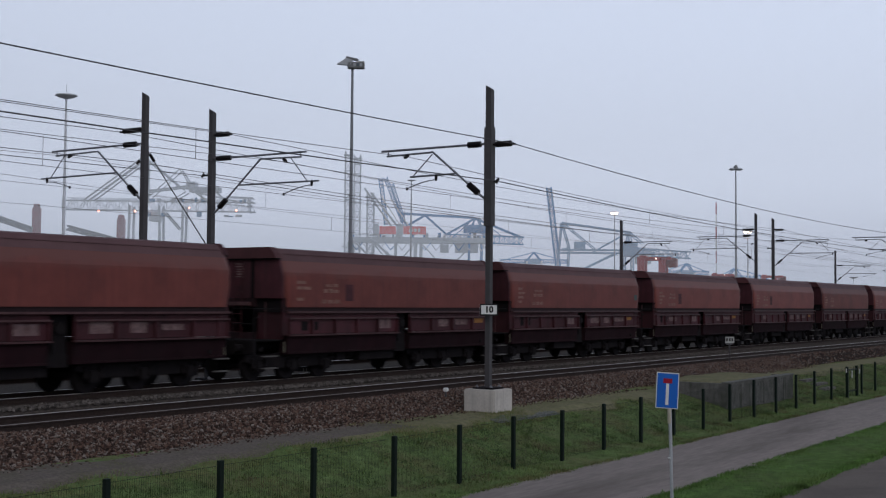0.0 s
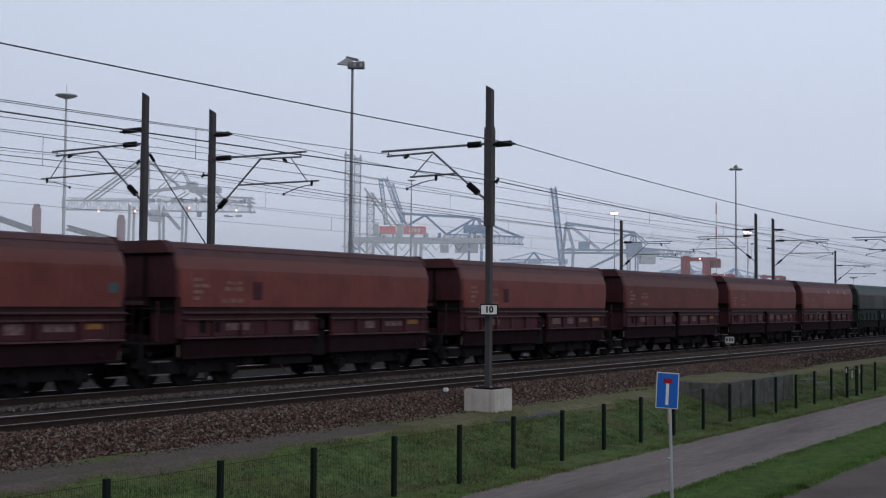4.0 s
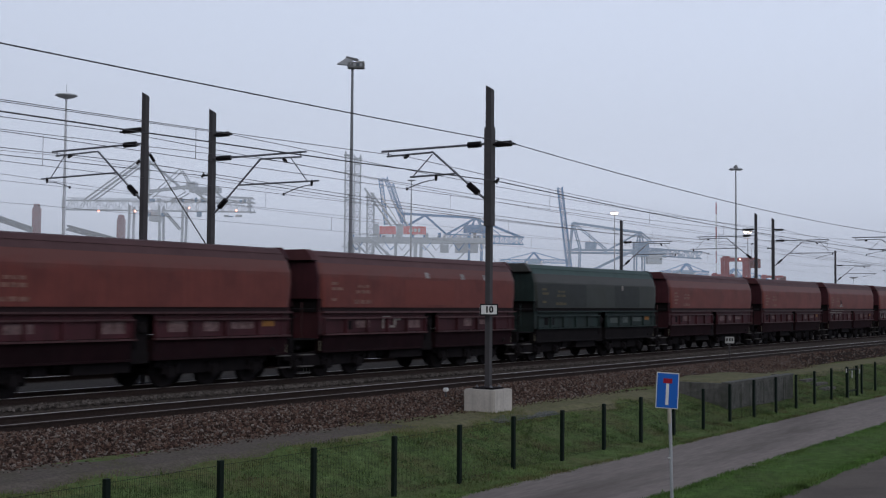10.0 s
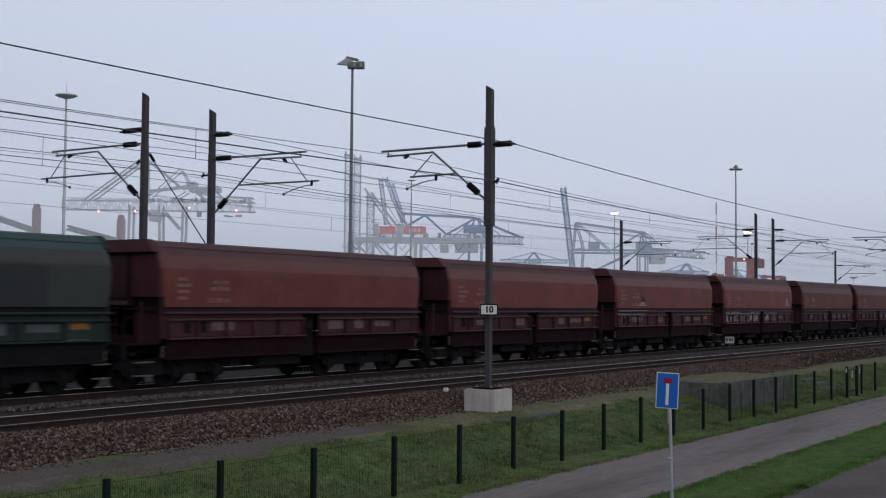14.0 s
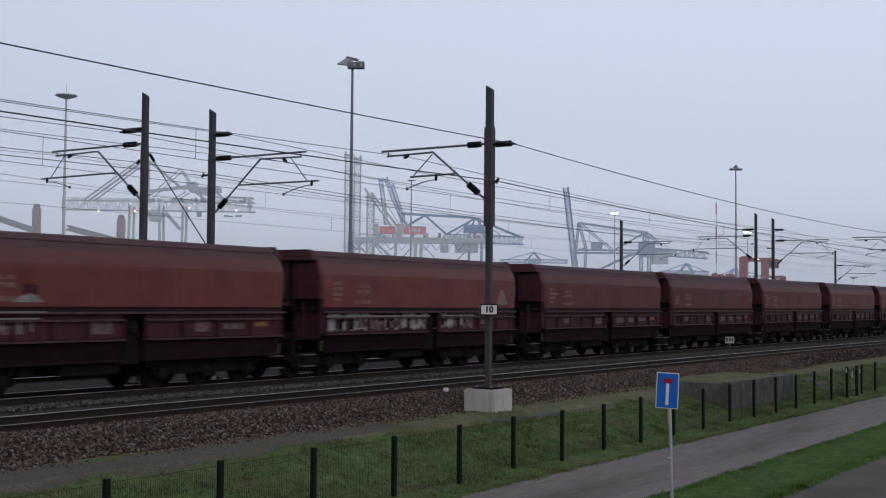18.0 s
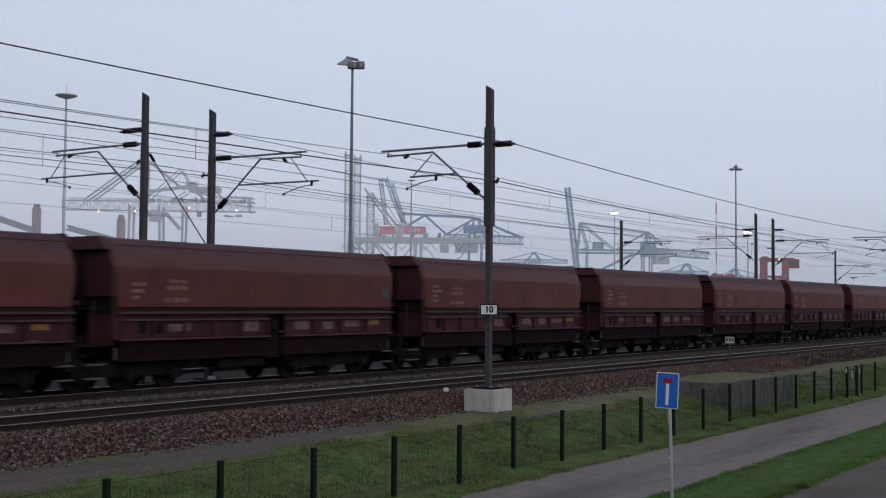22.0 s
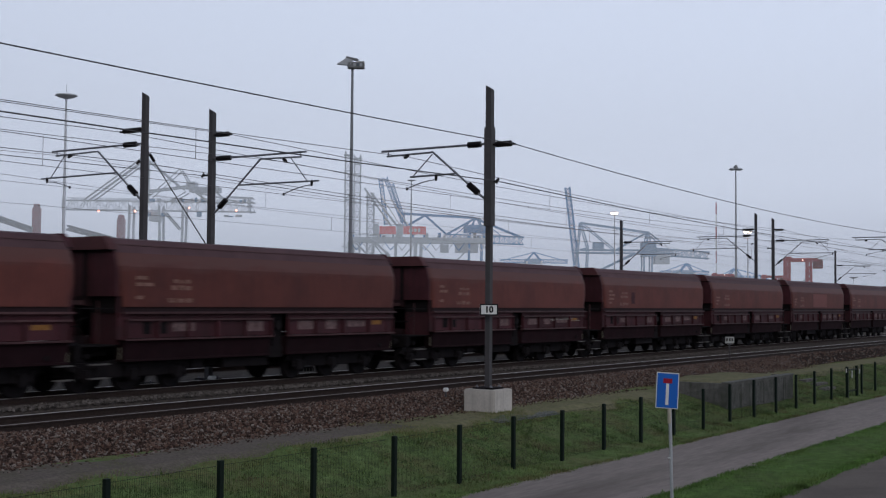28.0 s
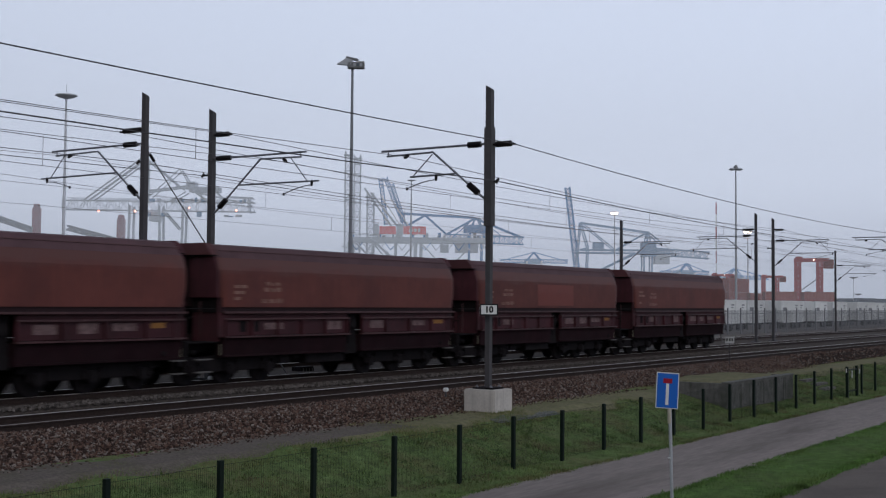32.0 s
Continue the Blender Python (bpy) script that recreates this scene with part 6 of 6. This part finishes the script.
def motions():
    for v, w in WAGONS:
        x0 = -113.83 + PITCH_M * v + COUPLE.get(v, 0.0) - B0
        walk(w, [(float(t), pose(x0 - distance_run(t), TRAIN_Y, 0)) for t in range(33)])
    turns = [(k / 15.0, -math.degrees(distance_run(k / 15.0) / 0.46)) for k in range(481)]
    for wheel in [o for _, w in WAGONS for o in w.children if o.name.startswith("wheelset")]:
        x = wheel.location.x
        walk(wheel, [(t, pose(x, 0, 0.46 - RAIL_DROP, 0, a, 0)) for t, a in turns])
    home = CARRIER.matrix_basis.copy()
    walk(CARRIER, [(t, Matrix.Translation(Vector((math.cos(YAW), -math.sin(YAW), 0)) * ((p - 1437) / 2154.0 * 250)) @ home)
                   for t, p in ((0.0, 1161), (2.0, 1203), (3.5, 1229), (6.0, 1273), (8.0, 1300), (10.0, 1308), (12.0, 1309), (14.0, 1315), (17.0, 1332), (19.0, 1350),
                                (21.0, 1369), (23.0, 1384), (25.0, 1400), (28.0, 1418), (30.0, 1430), (32.0, 1437))])
    home2 = BLUE.matrix_basis.copy()
    walk(BLUE, [(t, Matrix.Translation(Vector((math.cos(YAW), -math.sin(YAW), 0)) * (p / 2154.0 * 1000)) @ home2)
                for t, p in ((0.0, -33), (6.0, -21), (9.0, -15), (13.0, -9), (19.0, -2), (23.0, 0), (28.0, 0), (32.0, 0))])


# ---- loose stone and grass ----
def scatter(name, mat, label, category, verts, faces):
    me = bpy.data.meshes.new(name)
    me.from_pydata(verts, [], faces)
    me.materials.append(M[mat])
    ob = new(name, me)
    return tagged(ob, label, category, kind="stuff")


def loose_ballast():
    rng = np.random.default_rng(11)
    octa = np.array([(1, 0, 0), (-1, 0, 0), (0, 1, 0), (0, -1, 0), (0, 0, 1), (0, 0, -1)], float)
    tri = np.array([(0, 2, 4), (2, 1, 4), (1, 3, 4), (3, 0, 4), (2, 0, 5), (1, 2, 5), (3, 1, 5), (0, 3, 5)])
    vs, fs, n = [], [], 0

    def lay(count, x0, x1, y0, y1, height, size):
        nonlocal n
        x = x0 + (x1 - x0) * rng.random(count) ** 1.25
        y = rng.uniform(y0, y1, count)
        z = np.array([height(v) for v in y])
        r = size * rng.uniform(0.55, 1.35, count)
        for i in range(count):
            o = octa * r[i] * rng.uniform(0.65, 1.15, (6, 3)) * (1.3, 0.95, 0.72)
            a, b = rng.uniform(0, 6.28, 2)
            ca, sa, cb, sb = math.cos(a), math.sin(a), math.cos(b), math.sin(b)
            o = o @ np.array([(ca, -sa, 0), (sa, ca, 0), (0, 0, 1)]) @ np.array([(1, 0, 0), (0, cb, -sb), (0, sb, cb)])
            vs.append(o + (x[i], y[i], z[i]))
            fs.append(tri + n)
            n += 6

    c0, c1, c2 = TRACKS
    foot = c0 - 1.85 - 1.05
    lay(52000, 11, 62, foot - 0.15, c0 - 0.86, lambda y: -0.205 + 0.055 * max(0.0, min(1.0, (y - c0 + 1.85) / 0.4)) - max(0.0, (c0 - 1.85 - y) / 1.05) * 0.42, 0.044)
    lay(1600, 11, 62, foot - 0.6, foot + 0.05, lambda y: -0.545, 0.034)
    lay(4500, 62, 150, foot, c0 - 0.86, lambda y: -0.205 + 0.055 * max(0.0, min(1.0, (y - c0 + 1.85) / 0.4)) - max(0.0, (c0 - 1.85 - y) / 1.05) * 0.42, 0.06)
    scatter("ballast_stones", "stone", "loose brown crushed stones on the track shoulder", "stones", np.concatenate(vs).tolist(), np.concatenate(fs).tolist())
    vs, fs, n = [], [], 0
    lay(27000, 12, 80, c0 + 0.84, c1 - 1.25, lambda y: -0.165 - 0.05 * min(1.0, abs(y - c0 - 0.9)) if y < c0 + 2.25 or y > c1 - 2.25 else -0.36, 0.052)
    scatter("gravel_stones", "gravel", "grey crushed stones between the two running lines", "stones", np.concatenate(vs).tolist(), np.concatenate(fs).tolist())
    vs, fs, n = [], [], 0
    lay(8000, 28.3, 31.8, 16.75, 17.45, lambda y: ground_z(y) + 0.03, 0.014)
    scatter("gravel_patch", "blue_gravel", "blue-grey gravel spill beside the mast block", "gravel", np.concatenate(vs).tolist(), np.concatenate(fs).tolist())


loose_ballast()


def grass():
    rng = np.random.default_rng(5)
    vs, fs, n = [], [], 0

    def sow(count, x0, x1, y0, y1, h, w):
        nonlocal n
        x = x0 + (x1 - x0) * rng.random(count) ** 1.4
        y = rng.uniform(y0, y1, count)
        for i in range(count):
            if noise.noise((x[i] * 0.8, y[i] * 0.9, 2.0)) < -0.25 and rng.random() < 0.5:
                continue
            z = ground_z(y[i]) + 0.02
            if 13.0 < y[i] < 19:
                z += 0.09 * noise.noise((x[i] * 0.35, y[i] * 0.5, 0)) - 0.02
            if y[i] < 13.3:
                z = -1.352
            a = rng.uniform(0, 6.28)
            hh, l = h * rng.uniform(0.4, 1.3), rng.uniform(-0.6, 0.6, 2) * h
            dx, dy = math.cos(a) * w, math.sin(a) * w
            vs.extend(((x[i] - dx, y[i] - dy, z - 0.03), (x[i] + dx, y[i] + dy, z - 0.03), (x[i] + l[0], y[i] + l[1], z + hh)))
            fs.append((n, n + 1, n + 2))
            n += 3

    sow(130000, 9, 70, 13.22, 17.2, 0.052, 0.008)
    sow(16000, 70, 160, 13.0, 17.6, 0.08, 0.025)
    sow(7000, 9, 70, 13.12, 13.5, 0.05, 0.010)
    for k in range(300):
        cx, cy, w = 12 + 55 * rng.random() ** 1.3, 13.24 + rng.uniform(-0.06, 0.06), rng.uniform(0.06, 0.2)
        sow(int(rng.uniform(15, 50)), cx - 0.3, cx + 0.3, cy - w, cy + w, 0.042, 0.009)
    sow(3500, 9, 60, 17.0, 17.7, 0.05, 0.008)
    scatter("grass_blades", "blade", "short uneven green grass on the bank and verge", "grass", vs, fs)
    vs, fs, n = [], [], 0
    sow(60000, 17, 75, 7.97, 10.0, 0.04, 0.007)
    sow(6000, 17, 60, 7.94, 8.14, 0.07, 0.009)
    for k in range(700):                          # ragged tufts creeping over both edges
        cx, e = 17 + 58 * rng.random() ** 1.4, rng.random() < 0.6
        cy, w = (9.95 if e else 8.0) + rng.uniform(-0.09, 0.09), rng.uniform(0.05, 0.16)
        sow(int(rng.uniform(20, 60)), cx - 0.3, cx + 0.3, cy - w, cy + w, 0.042, 0.009)
    scatter("verge_grass", "verge_blade", "short green grass on the roadside verge", "grass", vs, fs)
    vs, fs, n = [], [], 0
    for k in range(260):                          # low weed clumps
        cx, cy = 10 + 55 * rng.random() ** 1.3, rng.uniform(13.3, 17.0)
        sow(int(rng.uniform(14, 46)), cx - 0.22, cx + 0.22, cy - 0.2, cy + 0.2, 0.075, 0.014)
    scatter("weed_clumps", "weed", "dark low weed clumps among the grass", "weeds", vs, fs)
    for mat, words, count, tall in (("bracken", "brown dead stalks among the bank grass", 26, 0.045), ("dark_weed", "dark green nettle clumps on the bank", 60, 0.055)):
        vs, fs, n = [], [], 0
        for k in range(count):
            cx, cy, w = 11 + 44 * rng.random() ** 1.2, rng.uniform(14.3, 16.6), rng.uniform(0.15, 0.5)
            for q in range(int(rng.uniform(4, 9))):
                u, v = rng.normal(0, w * 0.7, 2)
                sow(int(rng.uniform(14, 40)), cx + u - 0.25, cx + u + 0.25, cy + v - 0.18, cy + v + 0.18, tall, 0.010)
        scatter(mat + "_clumps", mat, words, "weeds", vs, fs)
    vs, fs, n = [], [], 0
    sow(22000, 24, 110, 16.6, 18.9, 0.06, 0.010)
    sow(16000, 9, 36, 16.5, 17.75, 0.055, 0.009)
    scatter("dry_grass", "dry_blade", "dry olive grass along the top of the bank", "grass", vs, fs)


grass()


motions()
